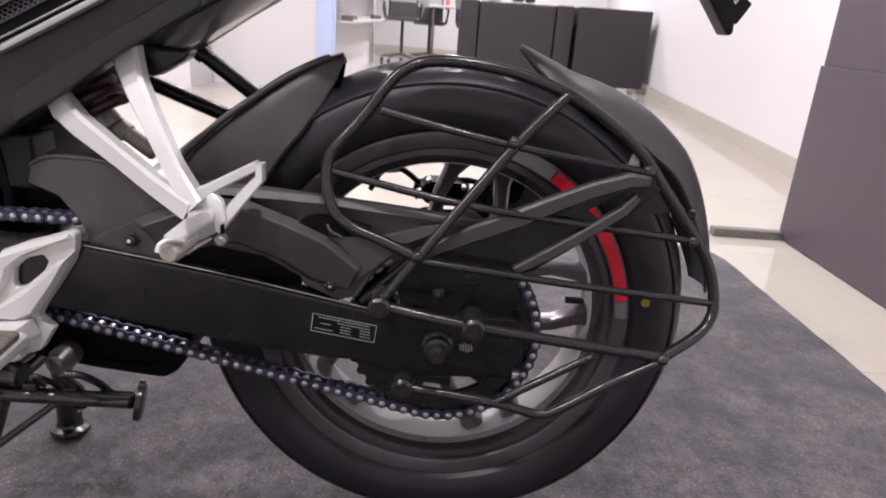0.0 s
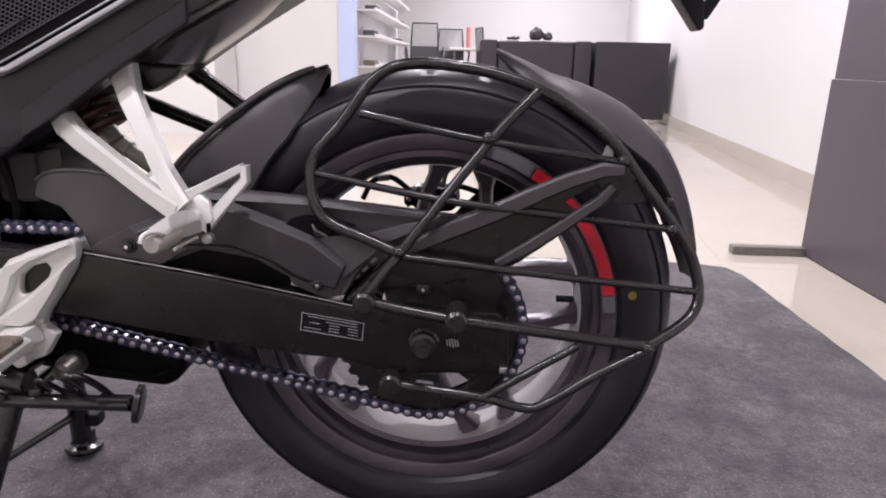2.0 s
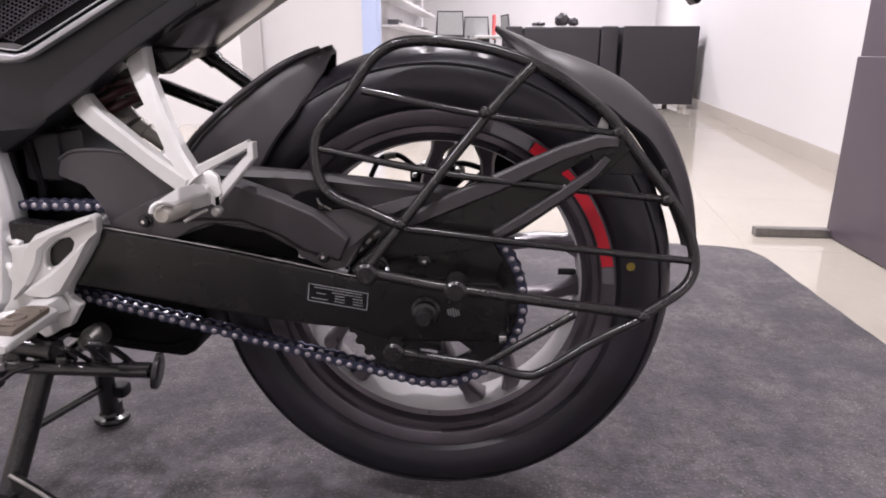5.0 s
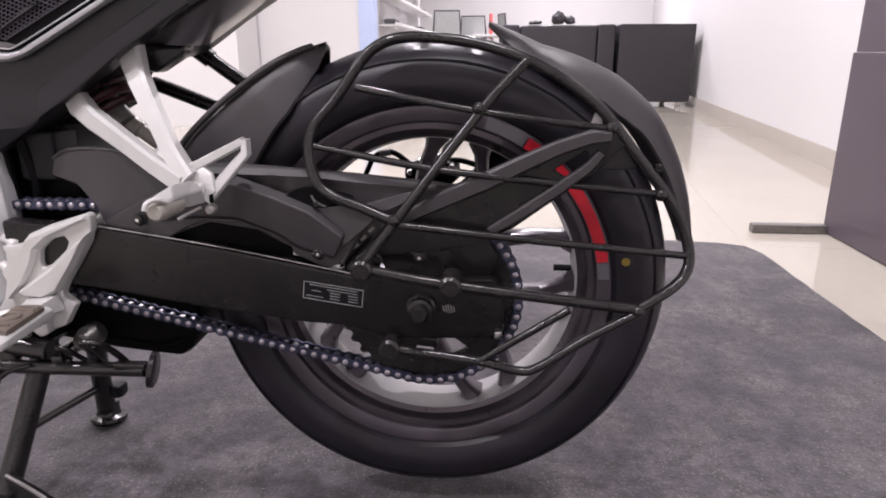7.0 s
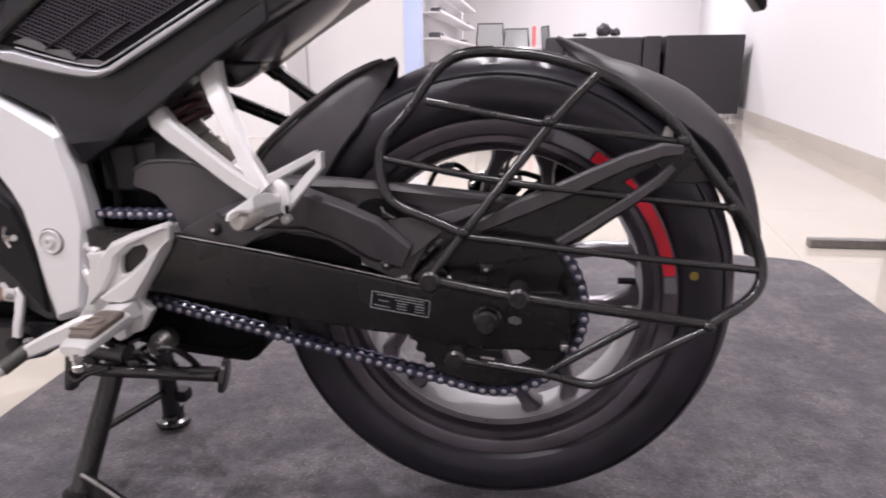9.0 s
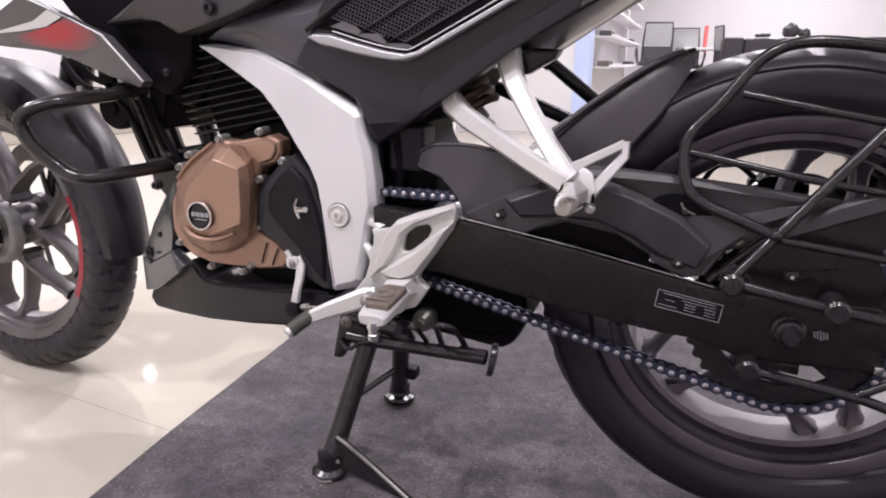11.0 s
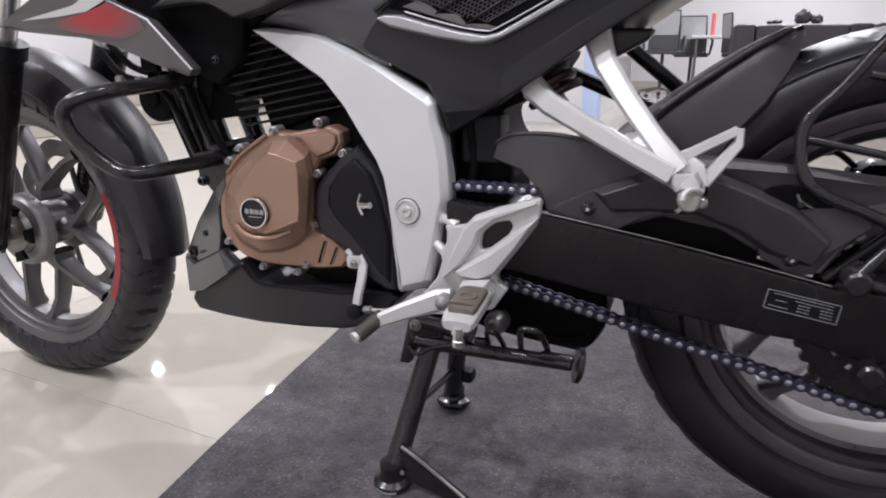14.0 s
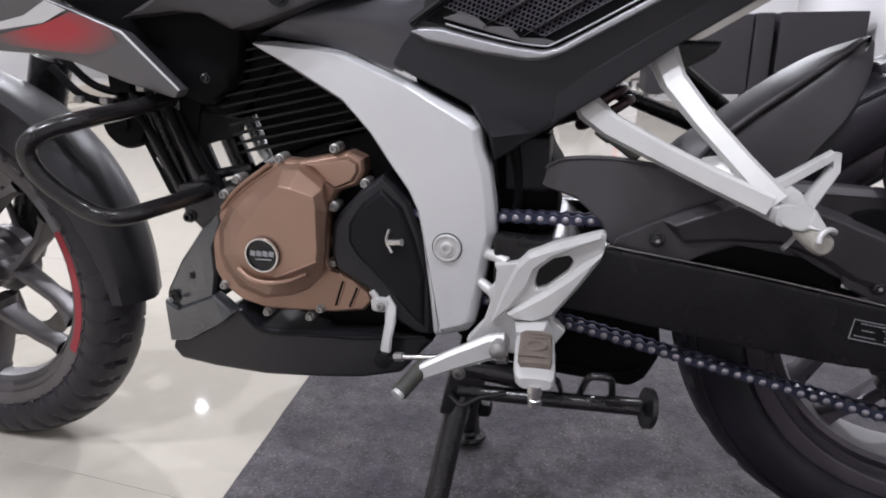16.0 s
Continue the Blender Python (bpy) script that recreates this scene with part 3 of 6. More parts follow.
def wheel(name, hub, R, half, bead, label, turn, stripe, paint, slim, deep, reach, marks, fan):
    rim_w = half * 0.78
    prof = [(-rim_w, bead + 0.004), (-rim_w - 0.003, bead + 0.002), (-rim_w - 0.0035, bead - 0.001), (-rim_w - 0.001, bead - 0.0145), (-rim_w + 0.001, bead - 0.0165), (-rim_w + 0.006, bead - 0.0180), (-rim_w + 0.0065, bead - 0.0250), (-rim_w + 0.009, bead - 0.0275),
            (-rim_w + 0.018, bead - 0.0300), (-rim_w + 0.022, bead - 0.0365), (0, bead - 0.0405), (rim_w - 0.02, bead - 0.037), (rim_w - 0.008, bead - 0.026), (rim_w + 0.001, bead - 0.007), (rim_w + 0.003, bead), (rim_w, bead + 0.004), (0, bead - 0.02)]
    root = part(name, lathe(prof, hub, 96, closed=True), paint, bike, label)
    part("tyre", lathe(tyre_profile(R, half, bead), hub, 300, closed=True, relief=tread(marks, 1.3, deep, reach)), RUBBER, root, "black road tyre with grooved tread", sharp=24)
    inside = [(-rim_w + 0.0215, bead - 0.0375), (0, bead - 0.0415), (rim_w - 0.02, bead - 0.038), (rim_w - 0.02, bead - 0.0372), (0, bead - 0.0407), (-rim_w + 0.0215, bead - 0.0367)]
    part("rim_barrel", lathe(inside, hub, 96, closed=True), BARREL, root, "bare grey inner face of the rim")
    hubp = [(-0.062, 0), (-0.062, 0.028), (-0.055, 0.045), (-0.04, 0.052), (-0.03, 0.04), (0.03, 0.04), (0.04, 0.055), (0.06, 0.055), (0.06, 0)]
    part("hub", lathe(hubp, hub, 40), paint, root)
    rin = bead - 0.039
    for k in range(5):
        for s in (-1, 1):
            a0 = radians(turn + 72 * k + s * fan[1])
            a1 = radians(turn + 72 * k + s * fan[2])
            p0 = hub + Vector((fan[0] * math.cos(a0), 0, fan[0] * math.sin(a0)))
            p1 = hub + Vector((rin * math.cos(a1), 0, rin * math.sin(a1)))
            d = (p1 - p0).normalized()
            n = Vector((-d.z, 0, d.x))
            bm = bmesh.new()
            rows = []
            for t, w, th in ((0, 0.013, 0.022), (0.25, 0.0095, 0.018), (0.7, 0.0085, 0.015), (0.9, 0.010, 0.017), (1.0, 0.016, 0.021)):
                w *= slim
                q = p0.lerp(p1, t) + n * (s * fan[3] * math.sin(math.pi * t))
                rows.append([bm.verts.new(q + n * x + Vector((0, y, 0))) for x, y in ((-w, -th * 0.6), (-w * 0.6, -th), (w * 0.6, -th), (w, -th * 0.6), (w, th * 0.6), (w * 0.6, th), (-w * 0.6, th), (-w, th * 0.6))])
            for a, b in zip(rows, rows[1:]):
                for i in range(8):
                    bm.faces.new((a[i - 1], a[i], b[i], b[i - 1]))
            part("spoke", bm, paint, root)
    for name2, mat, spans in stripe:
        for a0, a1 in spans:
            bm = bmesh.new()
            rows = []
            n = max(3, int((a1 - a0) / 3))
            for k in range(n + 1):
                a = radians(a0 + (a1 - a0) * k / n)
                rows.append([bm.verts.new(hub + Vector((r * math.cos(a), y, r * math.sin(a)))) for y, r in
                             ((-rim_w - 0.0042, bead - 0.0005), (-rim_w - 0.0018, bead - 0.0140), (-rim_w - 0.0006, bead - 0.0138), (-rim_w - 0.003, bead - 0.0005))])
            for a, b in zip(rows, rows[1:]):
                for i in range(4):
                    bm.faces.new((a[i - 1], a[i], b[i], b[i - 1]))
            part(name2, bm, mat, root)
    return root


rear = wheel("rear_wheel", RH, 0.2995, 0.065, 0.2225, "satin black cast rear wheel with a red rim stripe", 79.5,
             [("rim_stripe", RED, [(10, 58)]), ("rim_stripe_end", GREYTAPE, [(4, 9.6), (58.5, 72)])], RIM, 0.95, 0.004, 0.040, 30, (0.050, 38, 8.5, 0.012))
front = wheel("front_wheel", FH, 0.288, 0.044, 0.222, "satin black cast front wheel with a red rim stripe", -32,
              [("rim_stripe", DARKRED, [(-30, 22)]), ("rim_stripe_end", GREYTAPE, [(22.5, 36)])], RIMGREY, 0.78, 0.006, 0.0475, 44, (0.055, 45, 9, 0.012))
for r, y in ((0.2775, -0.0585),):
    part("sidewall_ring", lathe([(y - 0.0012, r - 0.0009), (y - 0.0012, r + 0.0009), (y + 0.003, r + 0.0012), (y + 0.003, r - 0.0012)], RH, 120, closed=True), RUBBER, rear)
part("paint_dot", lathe([(-0.0008, 0), (-0.0008, 0.0052), (0.001, 0.0052), (0.001, 0)], (0.242, -0.0645, 0.372), 16), YELLOWDOT, rear, "yellow paint dot on the tyre wall")
part("valve", rod(RH + Vector((0.208, 0.0, 0.012)), RH + Vector((0.158, 0.0, 0.012)), 0.0045, 10), PLASTIC, rear, "black rubber tyre valve")
bm = lathe([(-0.003, 0.150), (-0.003, 0.118), (0.0, 0.118), (0.0, 0.150)], FH + Vector((0, 0.062, 0)), 120, closed=True, relief=lambda a, y, r: 0.0035 * math.cos(a * 10) if r > 0.13 else 0.003 * math.cos(a * 10))
part("brake_disc", bm, DULLSTEEL, front, "drilled steel brake disc")
for k in range(6):
    a = 2 * math.pi * k / 6
    part("disc_arm", rod(FH + Vector((0.04 * math.cos(a), 0.06, 0.04 * math.sin(a))), FH + Vector((0.118 * math.cos(a + 0.5), 0.06, 0.118 * math.sin(a + 0.5))), 0.005, 8), RIMGREY, front)
bm = lathe([(-0.078, 0), (-0.078, 0.012), (-0.066, 0.013), (-0.066, 0.034), (-0.058, 0.040), (-0.05, 0.040), (-0.05, 0)], FH, 28)
part("axle_cap", bm, DULLSTEEL, front)
part("hub_flange", lathe([(-0.052, 0.03), (-0.056, 0.036), (-0.056, 0.058), (-0.05, 0.064), (-0.035, 0.066), (-0.02, 0.05)], FH, 40), HUBGREY, front)
for k in range(5):
    a = 2 * math.pi * k / 5
    # The hub stays closed; dark plates paint the shade of its windows.
    part("hub_window_shade", plate([(FH.x + r * math.cos(a + d), FH.z + r * math.sin(a + d)) for r, d in ((0.036, -0.24), (0.054, -0.26), (0.054, 0.26), (0.036, 0.24))], -0.0572, -0.05, 0), DARKVOID, front)

bm = lathe([(-0.003, 0.104), (-0.003, 0.08), (0.0, 0.08), (0.0, 0.104)], RH + Vector((0, 0.072, 0)), 100, closed=True, relief=lambda a, y, r: 0.003 * math.cos(a * 10))
part("brake_disc", bm, DULLSTEEL, rear, "drilled steel brake disc")
cal = part("brake_caliper", plate([(0.062, 0.452), (0.058, 0.476), (0.079, 0.488), (0.108, 0.472), (0.102, 0.448), (0.080, 0.436)], 0.075, 0.105, 0.005), DARKVOID, bike, "black rear brake caliper on the far side")
part("caliper_pin", rod((0.066, 0.076, 0.476), (0.066, 0.070, 0.476), 0.004, 10), DULLSTEEL, cal)
part("brake_hose", tube([(0.062, 0.09, 0.46), (0.03, 0.09, 0.468), (0.0, 0.09, 0.462), (-0.04, 0.09, 0.44)], 0.004, 8, 5), DARKVOID, cal)
part("caliper_bridge", block((0.045, 0.03, 0.02), (-0.02, 0.085, 0.452), 0.005), DARKVOID, cal)
part("bleed_screw", rod((-0.032, 0.105, 0.464), (-0.026, 0.105, 0.44), 0.005, 10), CHROME, cal)
part("caliper_body", loft([(0.000, 0.070, 0.452, 0.030, 0.016), (0.000, 0.100, 0.452, 0.034, 0.018), (0.000, 0.118, 0.452, 0.026, 0.014)], 0.002), DARKVOID, cal)
for x, z, r in ((-0.022, 0.470, 0.0045), (0.004, 0.476, 0.0052), (0.024, 0.463, 0.0042), (-0.034, 0.455, 0.0045)):
    part("caliper_bolt", lathe([(0.060, 0), (0.060, r * 0.6), (0.063, r), (0.072, r), (0.072, 0)], (x, 0, z), 12), CHROME, cal)
part("pipe_union", tube([(0.010, 0.072, 0.470), (0.016, 0.066, 0.492), (0.030, 0.070, 0.500)], 0.0032, 8, 4), DULLSTEEL, cal)
part("hose_loop", tube([(-0.034, 0.080, 0.462), (-0.060, 0.078, 0.480), (-0.085, 0.080, 0.474), (-0.100, 0.085, 0.448)], 0.0038, 8, 5), DARKVOID, cal)
part("hose_sleeve", tube([(-0.062, 0.078, 0.4805), (-0.078, 0.079, 0.478)], 0.0050, 10, 1), DULLSTEEL, cal)

# rear sprocket
bm = bmesh.new()
teeth, ys = 38, (-0.089, -0.082)
ring = {}
for y in ys:
    row = []
    for k in range(teeth * 4):
        r = (0.1075, 0.113, 0.113, 0.1075)[k % 4]
        a = 2 * math.pi * (k + 0.0) / (teeth * 4)
        row.append(bm.verts.new((RH.x + r * math.cos(a), y, RH.z + r * math.sin(a))))
    inn = [bm.verts.new((RH.x + 0.082 * math.cos(2 * math.pi * k / (teeth * 4)), y, RH.z + 0.082 * math.sin(2 * math.pi * k / (teeth * 4)))) for k in range(teeth * 4)]
    ring[y] = (row, inn)
    for k in range(teeth * 4):
        bm.faces.new((row[k - 1], row[k], inn[k], inn[k - 1]))
for j in (0, 1):
    a, b = ring[ys[0]][j], ring[ys[1]][j]
    for k in range(teeth * 4):
        bm.faces.new((a[k - 1], a[k], b[k], b[k - 1]))
for k in range(5):
    a = 2 * math.pi * k / 5 + 0.5
    bm = plate([(RH.x + r * math.cos(a + d), RH.z + r * math.sin(a + d)) for r, d in ((0.04, -0.5), (0.085, -0.16), (0.085, 0.16), (0.04, 0.5))], -0.088, -0.083, 0.0, bm=bm)
part("sprocket", bm, STEELBLACK, rear, "black steel rear sprocket")
part("sprocket_carrier", lathe([(-0.09, 0.03), (-0.09, 0.05), (-0.06, 0.055), (-0.05, 0.04)], RH, 36), STEELBLACK, rear)

# drive chain: rings of links along the loop round both sprockets
FS, RR, FR = Vector((-0.625, 0, 0.402)), 0.1095, 0.036
loop = []
d = FS - RH
dist = math.hypot(d.x, d.z)
base = math.atan2(d.z, d.x)
off = math.acos((RR - FR) / dist)
a_low, a_up = base + off, base - off          # tangent directions below and above
def on(c, r, a):
    return Vector((c.x + r * math.cos(a), -0.0855, c.z + r * math.sin(a)))
for k in range(40):
    a = a_low + (2 * math.pi - 2 * off) * k / 39
    loop.append(on(RH, RR, a))
for k in range(20):
    a = a_up + (2 * off) * k / 19
    loop.append(on(FS, FR, a))
loop.append(loop[0].copy())
total = sum((b - a).length for a, b in zip(loop, loop[1:]))
count = int(round(total / 0.0135 / 2)) * 2
step = total / count
marks, i, left = [], 0, 0.0
for k in range(count):
    want = k * step
    while left + (loop[i + 1] - loop[i]).length < want:
        left += (loop[i + 1] - loop[i]).length
        i += 1
    marks.append(loop[i].lerp(loop[i + 1], (want - left) / (loop[i + 1] - loop[i]).length))


def link_mesh(outer):
    own = bmesh.new()
    h = step / 2
    for s in (-1, 1):
        y = s * (0.0085 if outer else 0.006)
        pts = []
        for c, a0 in ((h, -90), (-h, 90)):
            for k in range(5):
                a = radians(a0 + 45 * k)
                pts.append((c + 0.0062 * math.cos(a), 0.0062 * math.sin(a)))
        pts.insert(5, (0, 0.0044))
        pts.append((0, -0.0044))
        own = plate(pts, y - 0.001, y + 0.001, 0, bm=own)
    return own


chain = part("drive_chain", rod(marks[0] + Vector((0, -0.006, 0)), marks[0] + Vector((0, 0.006, 0)), 0.004, 8), CHAIN, bike, "dark blue oiled drive chain")
shapes = []
for outer in (True, False):
    shapes.append(to_mesh("link", link_mesh(outer), CHAIN))
pin = lathe([(-0.0118, 0), (-0.0116, 0.0024), (-0.0106, 0.0037), (-0.0095, 0.0039), (0.0095, 0.0039), (0.0116, 0.0024), (0.0116, 0)], (0, 0, 0), 10)
pin = lathe([(-0.0045, 0.0045), (0.0045, 0.0045)], (0, 0, 0), 8, bm=pin)
pin_me = to_mesh("pin", pin, CHAINPIN)
for k in range(count):
    a, b = marks[k], marks[(k + 1) % count]
    ob = new("link", shapes[k % 2])
    ob.parent = chain
    ob.matrix_basis = Matrix.Translation((a + b) / 2) @ Matrix.Rotation(-math.atan2(b.z - a.z, b.x - a.x), 4, "Y")
    ob = new("pin", pin_me)
    ob.parent = chain
    ob.location = a

# swingarm
arm_top = [(-0.50, 0.425), (-0.384, 0.418), (-0.232, 0.395), (-0.079, 0.366), (0.0, 0.365), (0.082, 0.366), (0.094, 0.355)]
arm_low = [(0.097, 0.300), (0.085, 0.291), (-0.010, 0.287), (-0.052, 0.290), (-0.092, 0.302), (-0.135, 0.304), (-0.243, 0.317), (-0.404, 0.343), (-0.50, 0.355)]
arm = part("swingarm", plate(arm_top + arm_low, -0.120, -0.096, 0.005), SATIN, bike, "satin black box-section swingarm")
part("swingarm_arm", plate(arm_top + arm_low, 0.085, 0.110, 0.005), SATIN, arm)
# Thin steel-coloured line put in as the lit upper edge of the arm.
part("top_edge_highlight", tube([(-0.38, -0.1185, 0.4195), (-0.232, -0.1185, 0.3965), (-0.079, -0.1185, 0.3675)], 0.0009, 6, 4), DULLSTEEL, arm)
part("cross_tube", rod((-0.44, -0.1, 0.385), (-0.44, 0.1, 0.385), 0.035), SATIN, arm)
part("axle_nut", lathe([(-0.151, 0), (-0.151, 0.008), (-0.149, 0.009), (-0.146, 0.011), (-0.138, 0.011), (-0.137, 0.0145), (-0.128, 0.0148), (-0.126, 0.0175), (-0.119, 0.0175)], (0.0, 0, RH.z), 24), STEELBLACK, arm, "black axle nut with washer")
part("axle", rod((0, -0.12, RH.z), (0, 0.12, RH.z), 0.009), DULLSTEEL, arm)
part("adjuster", block((0.009, 0.010, 0.010), (0.090, -0.121, 0.298), 0.002), CHROME, arm, "bright zinc chain adjuster")
part("adjuster_plate", plate([(-0.055, 0.296), (0.018, 0.288), (0.018, 0.276), (-0.05, 0.283)], -0.118, -0.1, 0.002), STEELBLACK, arm)
bm = bmesh.new()
for k in range(5):
    bm = block((0.0016, 0.0008, 0.011 - 0.002 * abs(k - 2)), (0.026 + k * 0.0030, -0.1204, 0.328), 0.0, Matrix.Rotation(radians(-12), 4, "Y"), bm=bm)
part("alignment_marks", bm, WHITEINK, arm)
# pressure label, its writing as bars
lab = part("label_plate", plate([(-0.138, 0.359), (-0.0675, 0.3485), (-0.070, 0.3275), (-0.1405, 0.3375)], -0.1206, -0.1202, 0), GLOSS, arm, "black information label with white border and tiny writing")
def on_label(u, v):
    a, b, c = Vector((-0.138, 0, 0.359)), Vector((-0.0675, 0, 0.3485)), Vector((-0.1405, 0, 0.3375))
    return a + (b - a) * u + (c - a) * v
def bar(u0, u1, v0, v1, bm):
    q = [on_label(u, v) for u, v in ((u0, v0), (u1, v0), (u1, v1), (u0, v1))]
    return plate([(p.x, p.z) for p in q], -0.1211, -0.1207, 0, bm=bm)
bm = bmesh.new()
for u0, u1, v0, v1 in ((0, 1, 0, 0.035), (0, 1, 0.965, 1), (0, 0.012, 0.035, 0.965), (0.988, 1, 0.035, 0.965)):
    bm = bar(u0, u1, v0, v1, bm)
part("label_border", bm, WHITEINK, lab)
bm = bmesh.new()
rnd = random.Random(5)
for v, runs in ((0.16, ((0.1, 0.9),)), (0.32, ((0.4, 0.9),)), (0.48, ((0.14, 0.3), (0.45, 0.62), (0.75, 0.92))), (0.64, ((0.45, 0.62), (0.76, 0.92))), (0.8, ((0.06, 0.34), (0.45, 0.62), (0.76, 0.92)))):
    for u0, u1 in runs:
        u = u0
        while u < u1:
            w = rnd.uniform(0.018, 0.05)
            bm = bar(u, min(u1, u + w), v - 0.024, v + 0.018, bm)
            u += w + 0.012
part("label_writing", bm, WHITEINK, lab)

# wheel guard of welded round bar
gd = part("wheel_guard", tube([(-0.028, -0.130, 0.434), (-0.067, -0.124, 0.449), (-0.096, -0.120, 0.459), (-0.116, -0.115, 0.473), (-0.126, -0.109, 0.497), (-0.124, -0.101, 0.531), (-0.096, -0.094, 0.565), (-0.069, -0.087, 0.603),
                               (-0.051, -0.086, 0.620), (-0.028, -0.086, 0.629), (0.010, -0.086, 0.630), (0.067, -0.087, 0.622), (0.128, -0.094, 0.601), (0.190, -0.098, 0.560), (0.230, -0.100, 0.514), (0.271, -0.100, 0.464), (0.292, -0.100, 0.432),
                               (0.303, -0.103, 0.397), (0.300, -0.110, 0.376), (0.282, -0.122, 0.360), (0.243, -0.140, 0.341)], 0.0062, 12, 4), STEELBLACK, bike, "black welded round-bar saree guard beside the rear wheel")
part("guard_bar", tube([(0.114, -0.094, 0.606), (0.065, -0.104, 0.553), (-0.027, -0.130, 0.434), (-0.064, -0.140, 0.386)], 0.0058, 12, 3), STEELBLACK, gd)
part("guard_bar", tube([(-0.064, -0.139, 0.381), (0.036, -0.1445, 0.366), (0.243, -0.140, 0.341)], 0.0062, 12, 3), STEELBLACK, gd)
part("guard_bar", tube([(0.243, -0.141, 0.337), (0.192, -0.142, 0.307), (0.140, -0.139, 0.268), (0.115, -0.138, 0.260), (0.069, -0.137, 0.270), (-0.03, -0.134, 0.281)], 0.0056, 12, 5), STEELBLACK, gd)
part("guard_bar", tube([(0.069, -0.137, 0.271), (0.168, -0.143, 0.340)], 0.0046, 10, 1), STEELBLACK, gd)
for pts in ([(-0.074, -0.091, 0.577), (0.063, -0.103, 0.553), (0.209, -0.100, 0.534)], [(-0.121, -0.105, 0.514), (0.033, -0.117, 0.489), (0.268, -0.100, 0.463)], [(-0.022, -0.129, 0.430), (0.127, -0.122, 0.413), (0.299, -0.105, 0.394)]):
    part("rung", tube(pts, 0.0042, 10, 4), STEELBLACK, gd)
for x, y, z in ((-0.064, -0.139, 0.381), (0.036, -0.147, 0.367), (-0.036, -0.133, 0.283)):
    part("spacer", lathe([(y - 0.012, 0), (y - 0.012, 0.0095), (y - 0.009, 0.0125), (-0.122, 0.0125), (-0.119, 0.011), (-0.119, 0)], (x, 0, z), 22), STEELBLACK, gd)
for x, y, z in ((-0.028, -0.132, 0.436), (0.063, -0.106, 0.556), (0.243, -0.142, 0.340), (0.207, -0.102, 0.536), (0.266, -0.102, 0.463)):
    bm = bmesh.new()
    bmesh.ops.create_icosphere(bm, subdivisions=2, radius=0.0075)
    bmesh.ops.translate(bm, vec=(x, y, z), verts=bm.verts)
    part("weld", bm, STEELBLACK, gd)
part("bracket", plate([(-0.075, 0.39), (-0.062, 0.40), (-0.045, 0.386), (-0.05, 0.368), (-0.072, 0.365)], -0.128, -0.1205, 0.002), STEELBLACK, gd)

# chain guard
cg_out = [(-0.466, 0.478, 0.032), (-0.453, 0.492, 0.030), (-0.428, 0.5045, 0.026), (-0.380, 0.5075, 0.018), (-0.332, 0.5025, 0.008), (-0.240, 0.474), (-0.178, 0.466), (-0.105, 0.441), (-0.063, 0.425), (-0.098, 0.377), (-0.128, 0.383), (-0.165, 0.400), (-0.205, 0.422), (-0.250, 0.424), (-0.306, 0.403), (-0.379, 0.417), (-0.388, 0.440, 0.004), (-0.415, 0.462, 0.016), (-0.448, 0.470, 0.028)]
cg = part("chain_guard", plate(cg_out, -0.108, -0.100, 0.003), PLASTIC_GREY, bike, "charcoal plastic chain guard")
part("raised_face", plate([(-0.378, 0.418), (-0.372, 0.427), (-0.328, 0.450), (-0.262, 0.478), (-0.204, 0.477), (-0.162, 0.456), (-0.120, 0.437), (-0.059, 0.433), (-0.093, 0.377), (-0.114, 0.372), (-0.150, 0.388), (-0.155, 0.402), (-0.186, 0.420), (-0.215, 0.428), (-0.245, 0.429), (-0.275, 0.419), (-0.300, 0.404)], -0.113, -0.105, 0.003), PLASTIC_GREY, cg, sharp=24)
crest_rows = [at_depth([(-0.330, 0.449), (-0.262, 0.478), (-0.210, 0.481), (-0.165, 0.465), (-0.125, 0.448), (-0.085, 0.421)], -0.1115),
              at_depth([(-0.316, 0.446), (-0.262, 0.468), (-0.213, 0.473), (-0.168, 0.458), (-0.127, 0.441), (-0.089, 0.412)], -0.1240),
              at_depth([(-0.306, 0.430), (-0.262, 0.434), (-0.215, 0.434), (-0.168, 0.417), (-0.140, 0.400), (-0.100, 0.388)], -0.1190),
              at_depth([(-0.304, 0.424), (-0.262, 0.429), (-0.215, 0.429), (-0.172, 0.412), (-0.146, 0.394), (-0.102, 0.383)], -0.1115)]
bm = bmesh.new()
crest = [[bm.verts.new(p) for p in row] for row in crest_rows]
for p, q in zip(crest, crest[1:] + crest[:1]):
    for i in range(5):
        bm.faces.new((p[i], p[i + 1], q[i + 1], q[i]))
bm.faces.new([r[0] for r in crest])
bm.faces.new([r[-1] for r in crest][::-1])
bmesh.ops.recalc_face_normals(bm, faces=bm.faces)
soften(bm, 0.0018, 2, 12)
part("raised_crest", bm, PLASTIC_GREY, cg, sharp=16)
part("end_facet", plate([(-0.128, 0.443, 0.005), (-0.086, 0.449, 0.002), (-0.060, 0.443), (-0.052, 0.432, -0.002), (-0.091, 0.399, -0.002)], -0.1165, -0.108, 0.0015), PLASTIC_GREY, cg, sharp=22)
part("edge_flange", tube([(-0.060, -0.111, 0.434), (-0.093, -0.111, 0.379)], 0.0028, 8, 1), PLASTIC_GREY, cg)
part("return_edge", tube([(-0.452, -0.077, 0.491), (-0.428, -0.081, 0.503), (-0.380, -0.089, 0.506), (-0.332, -0.099, 0.501)], 0.0026, 8, 3), PLASTIC_GREY, cg)
